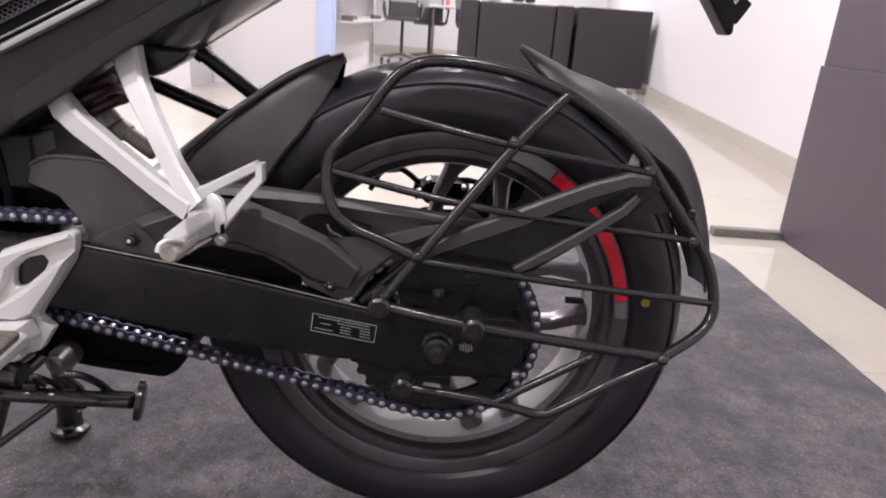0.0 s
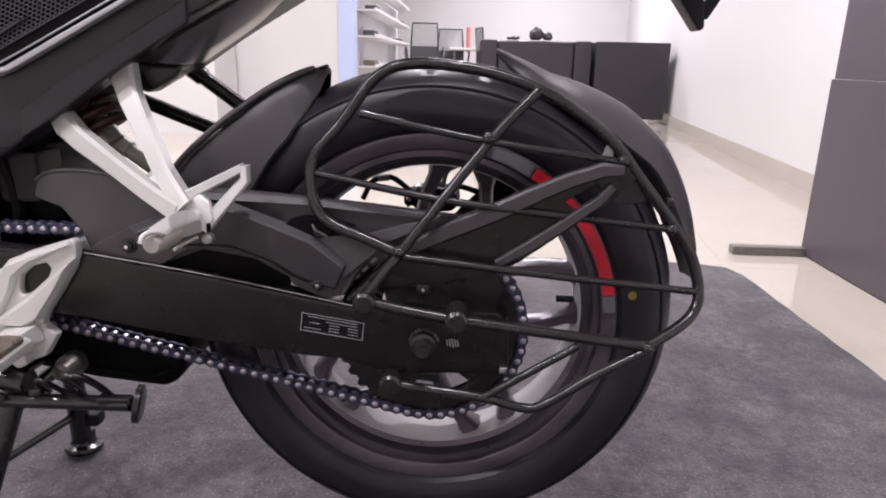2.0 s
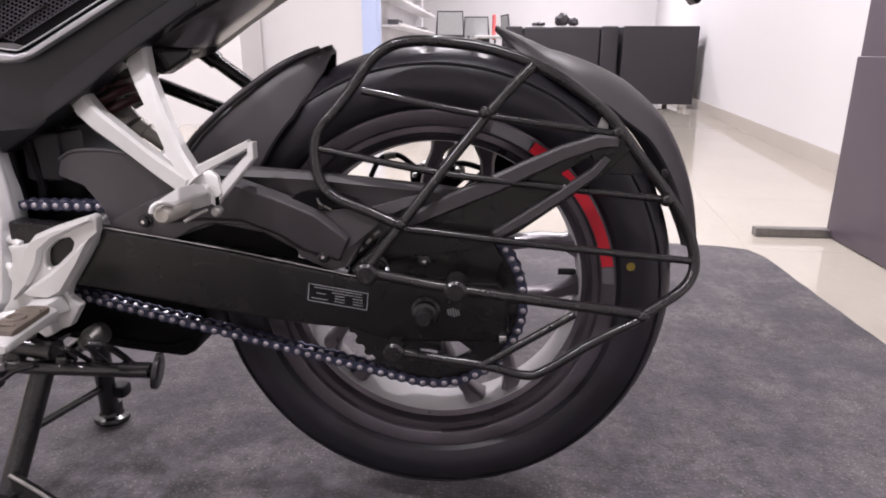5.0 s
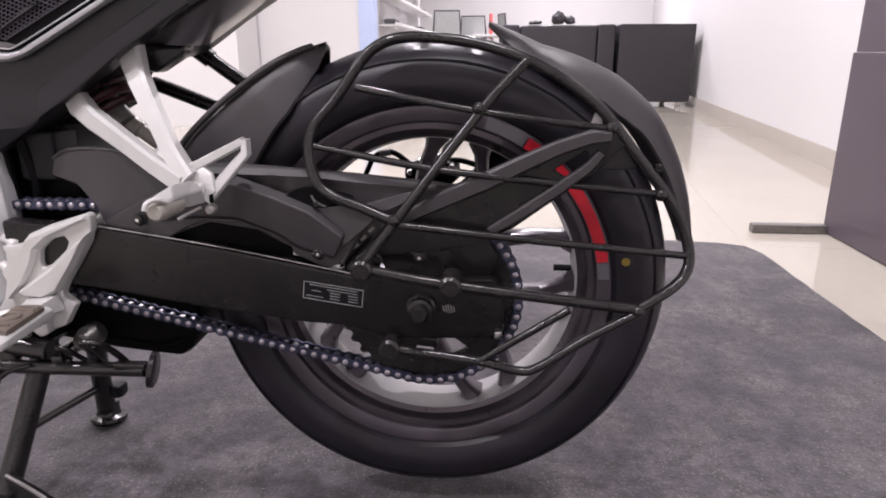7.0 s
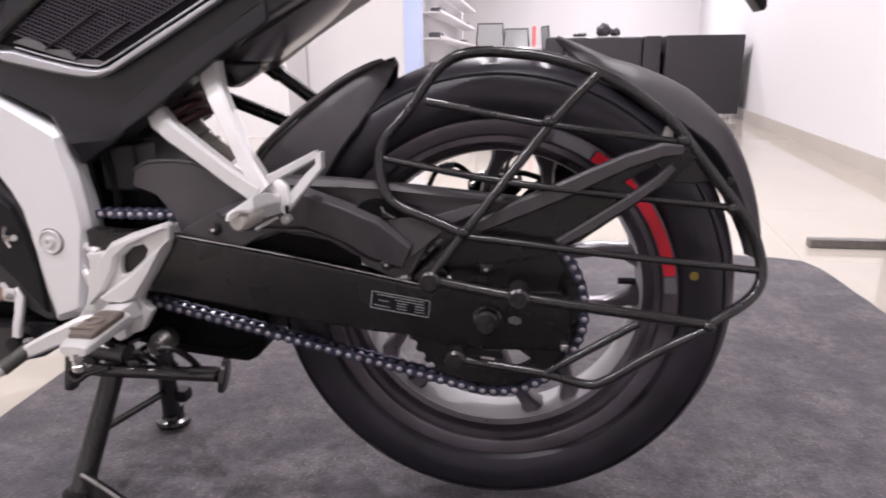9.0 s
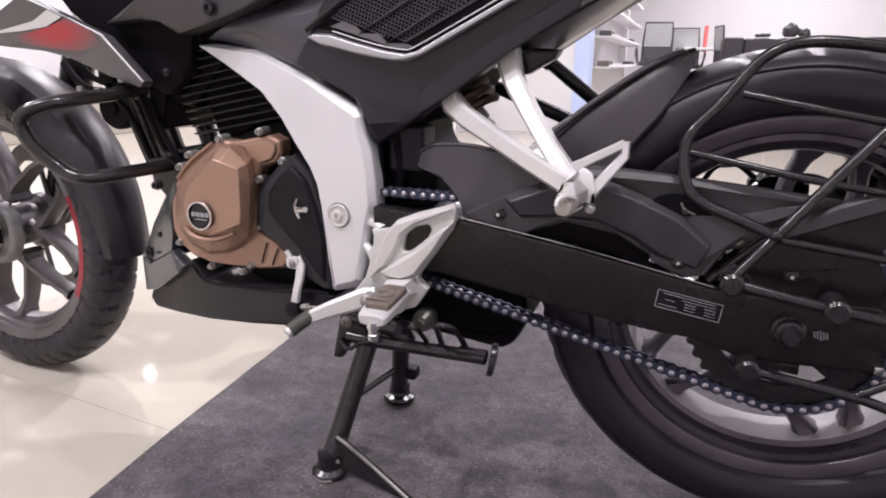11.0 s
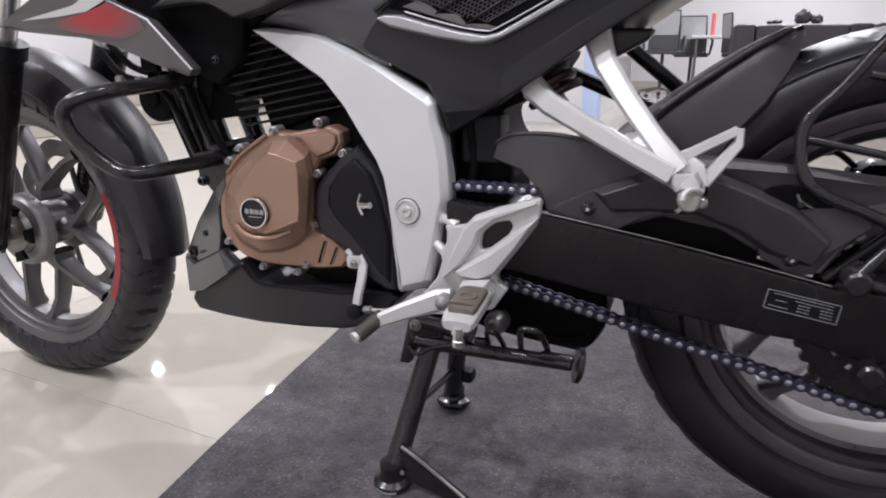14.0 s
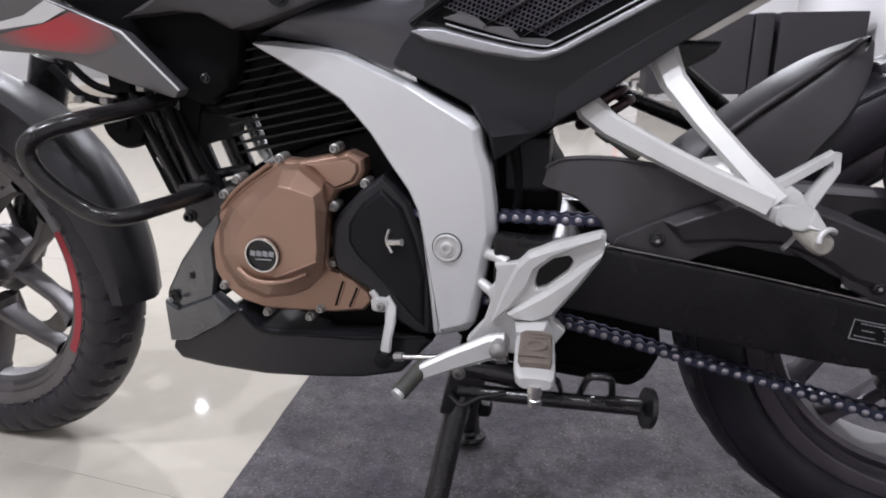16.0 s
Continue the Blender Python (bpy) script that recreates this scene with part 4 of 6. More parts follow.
for x, z in ((-0.331, 0.428), (-0.120, 0.391)):
    part("bolt", bolt((x, -0.113, z), 0.0062, 0.007), STEELBLACK, cg)
    part("bolt_core_glint", rod((x, -0.117, z), (x, -0.1205, z), 0.0022, 8), CHROME, cg)
for k in range(5):
    part("rib", block((0.0035, 0.006, 0.0085), (-0.098 + 0.0098 * k, -0.1035, 0.377 + 0.0102 * k), 0.0006, Matrix.Rotation(radians(52), 4, "Y")), DULLSTEEL, cg)
part("channel_rail", tube([(-0.086, -0.108, 0.371), (-0.033, -0.108, 0.426)], 0.0055, 10, 1), SATIN, cg)
part("rib_channel", plate([(-0.092, 0.376), (-0.038, 0.432), (-0.029, 0.424), (-0.082, 0.366)], -0.099, -0.094, 0.001), DARKVOID, cg)

part("chain_cover", plate([(-0.30, 0.492), (-0.208, 0.490), (-0.071, 0.480), (0.077, 0.465), (0.128, 0.459), (0.122, 0.448), (0.085, 0.436), (0.03, 0.425), (-0.04, 0.415), (-0.10, 0.40), (-0.30, 0.43)], -0.1015, -0.099, 0.001), PLASTIC_GREY, cg)
part("cover_top", tube([(-0.30, -0.098, 0.490), (-0.208, -0.098, 0.488), (-0.071, -0.098, 0.478), (0.077, -0.098, 0.463), (0.126, -0.098, 0.457)], 0.0045, 8, 3), PLASTIC_GREY, cg)
part("cover_band", plate([(-0.300, 0.491, 0.007), (-0.202, 0.489, 0.007), (-0.130, 0.486, 0.007), (-0.078, 0.481, 0.007), (-0.002, 0.474, 0.007), (0.077, 0.464, 0.007), (0.077, 0.457), (-0.002, 0.468), (-0.078, 0.474), (-0.130, 0.479), (-0.202, 0.481), (-0.300, 0.483)], -0.1085, -0.1000, 0.001), PLASTIC_GREY, cg, sharp=24)
part("cover_fold", plate([(-0.081, 0.443), (-0.027, 0.460, 0.004), (0.000, 0.466, 0.004), (0.000, 0.460), (-0.040, 0.441)], -0.1090, -0.1000, 0.001), PLASTIC_GREY, cg, sharp=24)
# No hollow is cut; a near-black plate paints the hole's shade.
part("cover_recess_shade", plate([(-0.158, 0.455), (-0.149, 0.463), (-0.134, 0.467), (-0.105, 0.465), (-0.079, 0.457), (-0.104, 0.448), (-0.122, 0.445), (-0.137, 0.446)], -0.1142, -0.1005, 0.0005), DARKVOID, cg)
# Added dark sheet standing in for the shade behind the guard's cut-out.
part("guard_shade_sheet", plate([(-0.330, 0.440), (-0.240, 0.455), (-0.150, 0.420), (-0.100, 0.380), (-0.150, 0.372), (-0.330, 0.402)], -0.0985, -0.0965, 0.0004), DARKVOID, cg)
for x, z in ((-0.147, 0.3885), (-0.101, 0.3755)):
    part("tab", block((0.009, 0.004, 0.0045), (x, -0.1095, z), 0.0012, Matrix.Rotation(radians(14), 4, "Y")), ALLOY, cg)
part("recess_clip", tube([(-0.124, -0.116, 0.460), (-0.120, -0.117, 0.453), (-0.108, -0.116, 0.447)], 0.0013, 6, 3), DULLSTEEL, cg)
part("recess_bolt", bolt((-0.119, -0.1142, 0.450), 0.0032, 0.004), STEELBLACK, cg)

# rear inner mudguard and its stay
def between(a, marks):
    """Straight-line reading of a short table of (angle, radius)."""
    return float(np.interp(a, [m[0] for m in marks], [m[1] for m in marks]))


def hug_section(a):
    crown = between(a, ((114, 0.325), (121, 0.3305), (128, 0.333), (136, 0.338), (142, 0.345), (150, 0.362), (156, 0.37)))
    side = between(a, ((114, 0.322), (119, 0.323), (132, 0.325), (140, 0.333), (156, 0.348)))
    lowr = between(a, ((114, 0.319), (117, 0.301), (121, 0.287), (127, 0.273), (141, 0.261), (149, 0.260), (156, 0.264)))
    w = between(a, ((114, 0.008), (116, 0.026), (119, 0.046), (124, 0.064), (130, 0.075), (156, 0.082)))
    half = [(-w, lowr), (-w + 0.004, lowr * 0.35 + side * 0.65), (-w + 0.007, side - 0.006), (-w + 0.012, side), (-w * 0.55, crown * 0.6 + side * 0.4), (-w * 0.25, crown - 0.001)]
    return half + [(0, crown)] + [(-y, r) for y, r in half[::-1]]
hug = part("rear_hugger", arch(RH, [114.0 + 42.0 * k / 28 for k in range(29)], hug_section), PLASTIC_GREY, bike, "charcoal plastic hugger over the rear tyre")

lip = [RH + Vector((r * math.cos(radians(a)), -y, r * math.sin(radians(a)))) for a, y, r in
       ((116.5, 0.016, 0.3255), (119, 0.034, 0.3265), (124, 0.055, 0.3275), (130, 0.066, 0.3285), (138, 0.071, 0.334), (147, 0.073, 0.343), (155, 0.073, 0.350))]
part("hugger_lip", tube(lip, 0.0038, 10, 5), PLASTIC_GREY, hug)


def tail_section(a):
    top = between(a, ((8, 0.332), (11, 0.334), (31, 0.344), (38, 0.347), (49, 0.340), (54, 0.334), (66, 0.320), (73, 0.322), (78, 0.326)))
    w = between(a, ((8, 0.028), (20, 0.048), (40, 0.060), (60, 0.054), (70, 0.036), (75, 0.020), (78, 0.006)))
    drop = between(a, ((8, 0.006), (20, 0.022), (45, 0.036), (60, 0.032), (68, 0.024), (74, 0.012), (78, 0.003)))
    half = [(-w, top - drop), (-w * 0.86, top - 0.62 * drop), (-w * 0.6, top - 0.28 * drop), (-w * 0.25, top - 0.04 * drop)]
    return half + [(0, top + 0.001)] + [(-y, r) for y, r in half[::-1]]
tailg = part("rear_mudguard", arch(RH, [78 - 70 * k / 34 for k in range(35)], tail_section), PLASTIC_GREY, bike, "black plastic tyre-hugging rear mudguard")
stay_up = [(-0.032, 0.437), (0.026, 0.457), (0.069, 0.470), (0.096, 0.487), (0.134, 0.511), (0.162, 0.527), (0.185, 0.534)]
part("far_stay", plate([(0.02, 0.42)] + stay_up[2:] + [(0.206, 0.530), (0.222, 0.519), (0.198, 0.493), (0.150, 0.457), (0.103, 0.422), (0.06, 0.402)], 0.102, 0.108, 0.002), SATIN, tailg)
stay = part("mudguard_stay", plate([(-0.060, 0.408)] + stay_up + [(0.206, 0.530), (0.222, 0.519), (0.198, 0.493), (0.150, 0.457), (0.103, 0.422), (0.06, 0.402), (0.0, 0.392), (-0.05, 0.386)], -0.108, -0.102, 0.002,
     hole=[(0.148, 0.491), (0.180, 0.511), (0.186, 0.502), (0.162, 0.481)]), SATIN, tailg)
part("stay_limb", limb([(-0.030, -0.110, 0.428), (0.030, -0.110, 0.458), (0.075, -0.112, 0.478), (0.112, -0.113, 0.497), (0.150, -0.113, 0.515), (0.186, -0.112, 0.527), (0.206, -0.110, 0.527)], (0.006, 0.0105, 0.0105, 0.0095, 0.0085, 0.0080, 0.0055), 0.0055), PLASTIC_GREY, stay, sharp=30)
part("stay_limb", limb([(0.078, -0.111, 0.420), (0.110, -0.112, 0.4405), (0.148, -0.112, 0.467), (0.184, -0.111, 0.494), (0.197, -0.110, 0.510)], (0.0050, 0.0062, 0.0062, 0.0055, 0.0045), 0.0050), PLASTIC_GREY, stay, sharp=30)
part("stay_end", plate([(0.176, 0.527), (0.193, 0.534), (0.216, 0.531), (0.232, 0.515, 0.004), (0.248, 0.491, 0.010), (0.221, 0.489, 0.006), (0.198, 0.491), (0.190, 0.498), (0.189, 0.508), (0.183, 0.514)], -0.1050, -0.0960, 0.002), MUDGREY, stay, sharp=30)
part("stay_tab", plate([(0.184, 0.533), (0.190, 0.551), (0.198, 0.548), (0.199, 0.530)], -0.094, -0.089, 0.001), BOLTGREY, tailg)
part("tread_clip", block((0.008, 0.010, 0.010), (0.262, -0.094, 0.491), 0.002), SATIN, tailg)
part("caliper_cover", plate([(-0.05, 0.39), (0.02, 0.425), (0.075, 0.412), (0.088, 0.388), (0.075, 0.35), (0.06, 0.335), (-0.04, 0.35)], -0.1045, -0.1005, 0.002), SATIN, tailg)
part("bolt", bolt((-0.003, -0.1045, 0.3865), 0.006, 0.006), STEELBLACK, tailg)
# Chrome core added to give the dark bolt its glint.
part("bolt_core_glint", rod((-0.003, -0.1085, 0.3865), (-0.003, -0.112, 0.3865), 0.0024, 8), CHROME, tailg)
part("bolt", bolt((0.012, -0.1, 0.283), 0.005, 0.006), DULLSTEEL, tailg)

# tail bracket over the wheel
tail = part("number_plate_bracket", plate([(0.215, 0.80), (0.245, 0.757), (0.273, 0.718), (0.308, 0.673), (0.314, 0.677), (0.311, 0.706), (0.301, 0.722), (0.27, 0.80)], 0.015, 0.05, 0.004), PLASTIC, bike, "black plastic plate bracket hanging from the tail")
part("reflector", block((0.016, 0.03, 0.028), (0.316, 0.032, 0.702), 0.003, Matrix.Rotation(radians(30), 4, "Y")), PLASTIC, tail)


# passenger footrest hangers
hang = part("footrest_hanger", limb([(-0.416, -0.074, 0.569), (-0.407, -0.079, 0.556), (-0.386, -0.088, 0.540), (-0.335, -0.116, 0.517), (-0.291, -0.145, 0.499), (-0.246, -0.172, 0.482)], (0.0115, 0.0145, 0.0130, 0.0112, 0.0108, 0.0115), 0.0090), ALLOY, bike, "silver cast passenger footrest hanger", sharp=30)
part("hanger_arm", limb([(-0.338, -0.069, 0.624), (-0.337, -0.074, 0.608), (-0.327, -0.084, 0.585), (-0.300, -0.112, 0.551), (-0.268, -0.148, 0.516), (-0.240, -0.172, 0.487)], (0.0120, 0.0148, 0.0130, 0.0112, 0.0105, 0.0115), 0.0090), ALLOY, hang, sharp=30)
rail = [(-0.250, -0.166, 0.492), (-0.230, -0.158, 0.5015), (-0.188, -0.139, 0.5235)]
part("heel_loop", limb(rail, (0.006, 0.0052, 0.0046), 0.0055), ALLOY, hang, sharp=30)
part("heel_loop", limb([(-0.187, -0.139, 0.5255), (-0.1865, -0.141, 0.511), (-0.214, -0.163, 0.476), (-0.222, -0.170, 0.466)], (0.0045, 0.0052, 0.0065, 0.007), 0.0055), ALLOY, hang, sharp=30)
part("heel_plate", plate([(-0.247, 0.497, 0.004), (-0.232, 0.503, 0.010), (-0.216, 0.492, 0.004), (-0.211, 0.474, -0.002), (-0.222, 0.465, -0.004), (-0.240, 0.472, -0.002)], -0.170, -0.162, 0.002), ALLOY, hang)
part("hanger_web", stack([[(-0.297, -0.112, 0.514), (-0.276, -0.124, 0.520), (-0.238, -0.160, 0.489), (-0.252, -0.160, 0.481), (-0.302, -0.124, 0.502)], [(-0.296, -0.126, 0.512), (-0.277, -0.138, 0.517), (-0.238, -0.174, 0.488), (-0.252, -0.174, 0.482), (-0.300, -0.138, 0.503)]], 0.0018), ALLOY, hang)
far = part("far_hanger", tube([(-0.345, 0.10, 0.628), (-0.333, 0.10, 0.616), (-0.215, 0.125, 0.522)], 0.0100, 10, 1), SATIN, bike, "black footrest struts on the far side")
part("far_strut", tube([(-0.405, 0.10, 0.572), (-0.388, 0.10, 0.566), (-0.230, 0.125, 0.500)], 0.0100, 10, 1), SATIN, far)
part("strut_collar", tube([(-0.338, 0.10, 0.620), (-0.318, 0.103, 0.604)], 0.0125, 14, 1), SATIN, far)
bm = bmesh.new()
peg_rows = [[bm.verts.new(p) for p in row] for row in (
    [(-0.237, -0.256, 0.486), (-0.226, -0.233, 0.495), (-0.223, -0.203, 0.493), (-0.226, -0.180, 0.486)],
    [(-0.224, -0.266, 0.484), (-0.220, -0.246, 0.483), (-0.219, -0.216, 0.482), (-0.216, -0.190, 0.481)],
    [(-0.221, -0.257, 0.478), (-0.223, -0.237, 0.471), (-0.222, -0.207, 0.466), (-0.217, -0.182, 0.465)],
    [(-0.240, -0.250, 0.480), (-0.242, -0.230, 0.476), (-0.241, -0.200, 0.472), (-0.236, -0.176, 0.472)])]
for p, q in zip(peg_rows, peg_rows[1:] + peg_rows[:1]):
    for i in range(3):
        bm.faces.new((p[i], p[i + 1], q[i + 1], q[i]))
bm.faces.new([r[0] for r in peg_rows])
bm.faces.new([r[-1] for r in peg_rows][::-1])
bmesh.ops.recalc_face_normals(bm, faces=bm.faces)
soften(bm, 0.0022, 3, 12)
peg = part("passenger_footrest", bm, ALLOY, hang, "silver folding passenger footrest", sharp=30)
part("footrest_lip", tube([(-0.219, -0.260, 0.4835), (-0.224, -0.266, 0.4865), (-0.229, -0.270, 0.4865), (-0.233, -0.273, 0.483), (-0.234, -0.275, 0.478)], 0.0024, 10, 5), ALLOY, peg)
# Grey darker than the peg's alloy puts the underside's shade into colour.
part("end_stub", lathe([(-0.268, 0), (-0.268, 0.0065), (-0.265, 0.0088), (-0.255, 0.0098), (-0.225, 0.0098), (-0.225, 0)], (-0.2285, 0, 0.4745), 22), CANGREY, peg, "cast end of the footrest in a shaded grey")
part("hinge_core", loft([(-0.238, -0.160, 0.476, 0.013, 0.009), (-0.230, -0.188, 0.476, 0.0125, 0.009)], 0.001), ALLOY, peg)
# Dark block drawing the shadow line of the hinge's gap.
part("hinge_gap_shade", block((0.003, 0.006, 0.009), (-0.2125, -0.180, 0.469), 0.001), DARKVOID, peg)
part("hinge_pin", lathe([(-0.183, 0), (-0.183, 0.0035), (-0.181, 0.0055), (-0.172, 0.0055), (-0.172, 0)], (-0.215, 0, 0.457), 14), BOLTGREY, peg)
part("hinge_spring", tube([(-0.222, -0.186, 0.461), (-0.232, -0.200, 0.456), (-0.238, -0.206, 0.452)], 0.0022, 8, 3), BOLTGREY, peg)
# silver frame spar
spar_out = [(-0.783, 0.624, 0.024), (-0.755, 0.6255, 0.021), (-0.685, 0.6185, 0.011), (-0.665, 0.6135, 0.009), (-0.596, 0.5845), (-0.525, 0.548), (-0.516, 0.539), (-0.513, 0.515), (-0.506, 0.494), (-0.501, 0.459), (-0.499, 0.422), (-0.504, 0.402), (-0.510, 0.367), (-0.521, 0.314), (-0.530, 0.304), (-0.567, 0.2935), (-0.571, 0.298),
            (-0.574, 0.337), (-0.5825, 0.415), (-0.588, 0.445), (-0.598, 0.467), (-0.619, 0.496, 0.002), (-0.641, 0.528, 0.005), (-0.672, 0.561, 0.009), (-0.729, 0.593, 0.017)]


def spar_edge(p):
    """The chamfer's width: wide along the rear edge and the foot, narrow elsewhere."""
    return 0.0095 if p[0] > -0.528 and p[1] > 0.31 else 0.012 if p[1] < 0.32 else 0.0045


spar = part("frame_spar", plate(spar_out, -0.100, -0.080, 0.003), SILVER, bike, "silver painted perimeter frame cover")
part("spar_face", stack([at_depth(spar_out, -0.099), at_depth(spar_out, -0.1045), at_depth(shrunk(spar_out, 0.0016), -0.1075), at_depth(shrunk(spar_out, spar_edge), -0.1150)], 0.0016, 14), SILVER, spar, sharp=24)
part("spar_bolt", lathe([(-0.1185, 0), (-0.1185, 0.0026), (-0.1210, 0.0034), (-0.1210, 0.0060), (-0.1175, 0.0072), (-0.1172, 0.0122), (-0.1188, 0.0132), (-0.1188, 0.0150), (-0.1165, 0.0160), (-0.110, 0.0162)], (-0.552, 0.0, 0.406), 40), ALLOY, spar, "round alloy pivot bolt cap")
part("cap_seal", lathe([(-0.1148, 0.0158), (-0.1160, 0.0166), (-0.1145, 0.0174)], (-0.552, 0.0, 0.406), 40, closed=True), DARKVOID, spar)

# rider footrest bracket
br_out = [(-0.386, 0.4375), (-0.3815, 0.434), (-0.383, 0.417), (-0.387, 0.404), (-0.405, 0.377), (-0.430, 0.342), (-0.432, 0.335), (-0.418, 0.323), (-0.435, 0.296), (-0.458, 0.288), (-0.486, 0.292), (-0.525, 0.296), (-0.528, 0.303), (-0.508, 0.328), (-0.501, 0.351), (-0.505, 0.363), (-0.496, 0.373), (-0.495, 0.388), (-0.498, 0.396), (-0.483, 0.397), (-0.472, 0.399), (-0.461, 0.411), (-0.435, 0.422)]
br_hole = [(-0.453, 0.377), (-0.450, 0.392), (-0.435, 0.405), (-0.418, 0.4095), (-0.4135, 0.403), (-0.419, 0.392), (-0.441, 0.373), (-0.4515, 0.3695)]
br = part("footrest_bracket", plate(br_out, -0.129, -0.115, 0.004, hole=br_hole), ALLOY, bike, "silver cast rider footrest bracket with an opening", sharp=30)
arm_up = [(-0.499, 0.329), (-0.488, 0.365), (-0.474, 0.396), (-0.461, 0.4095), (-0.435, 0.4205), (-0.387, 0.436), (-0.384, 0.431), (-0.434, 0.4075), (-0.452, 0.393), (-0.458, 0.376), (-0.476, 0.348)]
arm_lo = [(-0.3835, 0.4165), (-0.388, 0.404), (-0.406, 0.376), (-0.431, 0.342), (-0.452, 0.332), (-0.476, 0.334), (-0.484, 0.342), (-0.470, 0.352), (-0.444, 0.369), (-0.420, 0.388), (-0.405, 0.402)]
part("upper_arm", stack([at_depth(arm_up, -0.126), at_depth(shrunk(arm_up, 0.0008), -0.131), at_depth(shrunk(arm_up, 0.0042), -0.1365)], 0.0014), ALLOY, br, sharp=32)
part("lower_arm", stack([at_depth(arm_lo, -0.126), at_depth(shrunk(arm_lo, 0.0008), -0.132), at_depth(shrunk(arm_lo, 0.0050), -0.139)], 0.0014), ALLOY, br, sharp=32)
part("mount_arm", tube([(-0.484, -0.120, 0.394), (-0.498, -0.112, 0.399), (-0.512, -0.104, 0.398)], (0.0075, 0.0065), 12, 3), ALLOY, br)
part("mount_arm", tube([(-0.496, -0.120, 0.357), (-0.515, -0.108, 0.366)], (0.007, 0.006), 12, 1), ALLOY, br)
part("hinge_gusset", stack([at_depth([(-0.474, 0.333), (-0.436, 0.338), (-0.430, 0.318), (-0.462, 0.304)], -0.130), at_depth([(-0.470, 0.331), (-0.440, 0.335), (-0.436, 0.319), (-0.461, 0.308)], -0.156)], 0.002), ALLOY, br, sharp=30)
part("gusset_bolt", bolt((-0.462, -0.156, 0.325), 0.0040, 0.004), BOLTGREY, br)
part("lower_lug", plate([(-0.470, 0.318), (-0.452, 0.318), (-0.450, 0.290), (-0.462, 0.284), (-0.472, 0.292)], -0.140, -0.122, 0.003), ALLOY, br)
rp = part("rider_footrest", loft([(-0.449, -0.152, 0.320, 0.0185, 0.0105), (-0.448, -0.170, 0.323, 0.0205, 0.0085), (-0.444, -0.225, 0.3225, 0.0200, 0.0070), (-0.4425, -0.2405, 0.3215, 0.0185, 0.0065), (-0.442, -0.2455, 0.3205, 0.0150, 0.0055)], 0.002), ALLOY, br, "silver folding rider footrest with rubber pad", sharp=34)
part("rubber_pad", loft([(-0.448, -0.160, 0.331, 0.0135, 0.0045), (-0.447, -0.168, 0.332, 0.0165, 0.0060), (-0.444, -0.222, 0.331, 0.0165, 0.0060), (-0.443, -0.230, 0.330, 0.0140, 0.0045)], 0.002), PEGRUBBER, rp, "worn tan-grey rubber pad", sharp=34)
part("pad_disc", lathe([(0.0, 0.0), (0.0, 0.0065), (0.0014, 0.0072), (0.0014, 0.0100), (0.0004, 0.0112), (-0.003, 0.0116)], (-0.445, -0.200, 0.3378), 24, axis="z"), PEGRUBBER, rp)
for k, y in enumerate((-0.1725, -0.1795, -0.2205)):
    part("pad_rib", tube([(-0.460, y, 0.3365), (-0.446, y - 0.002, 0.3384), (-0.432, y, 0.3365)], 0.0017, 8, 4), PEGRUBBER, rp)
part("bank_pin", lathe([(0.002, 0), (0.002, 0.0078), (-0.006, 0.0078), (-0.0075, 0.0062), (-0.0125, 0.0060), (-0.0135, 0.0070), (-0.020, 0.0066), (-0.022, 0.0045), (-0.022, 0)], (-0.4415, -0.2405, 0.316), 16, axis="z"), CHROME, rp)

# gear lever and linkage
lever = part("gear_lever", limb([(-0.480, -0.152, 0.313), (-0.495, -0.155, 0.310), (-0.540, -0.160, 0.291), (-0.580, -0.165, 0.272)], (0.012, 0.0135, 0.0105, 0.008), 0.0045), ALLOY, bike, "silver gear lever with rubber tip", sharp=26)
part("rubber_tip", tube([(-0.571, -0.155, 0.279), (-0.590, -0.188, 0.262)], 0.0095, 14, 1), TOERUBBER, lever, "grey rubber toe piece")
part("tip_cap", tube([(-0.5895, -0.187, 0.2625), (-0.5925, -0.192, 0.260)], 0.0075, 12, 1), ALLOY, lever)
part("pivot_bolt", lathe([(-0.171, 0), (-0.171, 0.005), (-0.168, 0.009), (-0.16, 0.0095), (-0.157, 0.0105), (-0.14, 0.0105)], (-0.487, 0, 0.311), 20), BOLTGREY, lever)
part("shift_arm", limb([(-0.631, -0.098, 0.334), (-0.623, -0.103, 0.322), (-0.623, -0.108, 0.305), (-0.626, -0.112, 0.288), (-0.628, -0.114, 0.272)], (0.0075, 0.0072, 0.0062, 0.0058, 0.0062), 0.0035), ALLOY, lever, sharp=30)
part("shift_clamp", loft([(-0.637, -0.088, 0.325, 0.012, 0.010), (-0.636, -0.102, 0.326, 0.0115, 0.0095), (-0.635, -0.106, 0.327, 0.009, 0.0075)], 0.0015), ALLOY, lever, sharp=30)
part("clamp_lug", rod((-0.641, -0.100, 0.334), (-0.647, -0.100, 0.342), 0.0042, 10), ALLOY, lever)
part("clamp_bolt", bolt((-0.634, -0.106, 0.3255), 0.0042, 0.004), BOLTGREY, lever)
part("link_joint", lathe([(-0.014, 0), (-0.012, 0.0105), (0.010, 0.0115), (0.012, 0)], (-0.630, -0.110, 0.262), 16), PLASTIC, lever)
part("link_nut", rod((-0.617, -0.112, 0.2645), (-0.606, -0.114, 0.2665), 0.0055, 6), BOLTGREY, lever)
part("link_rod", rod((-0.622, -0.111, 0.2635), (-0.480, -0.136, 0.288), 0.0034, 10), CHROME, lever)
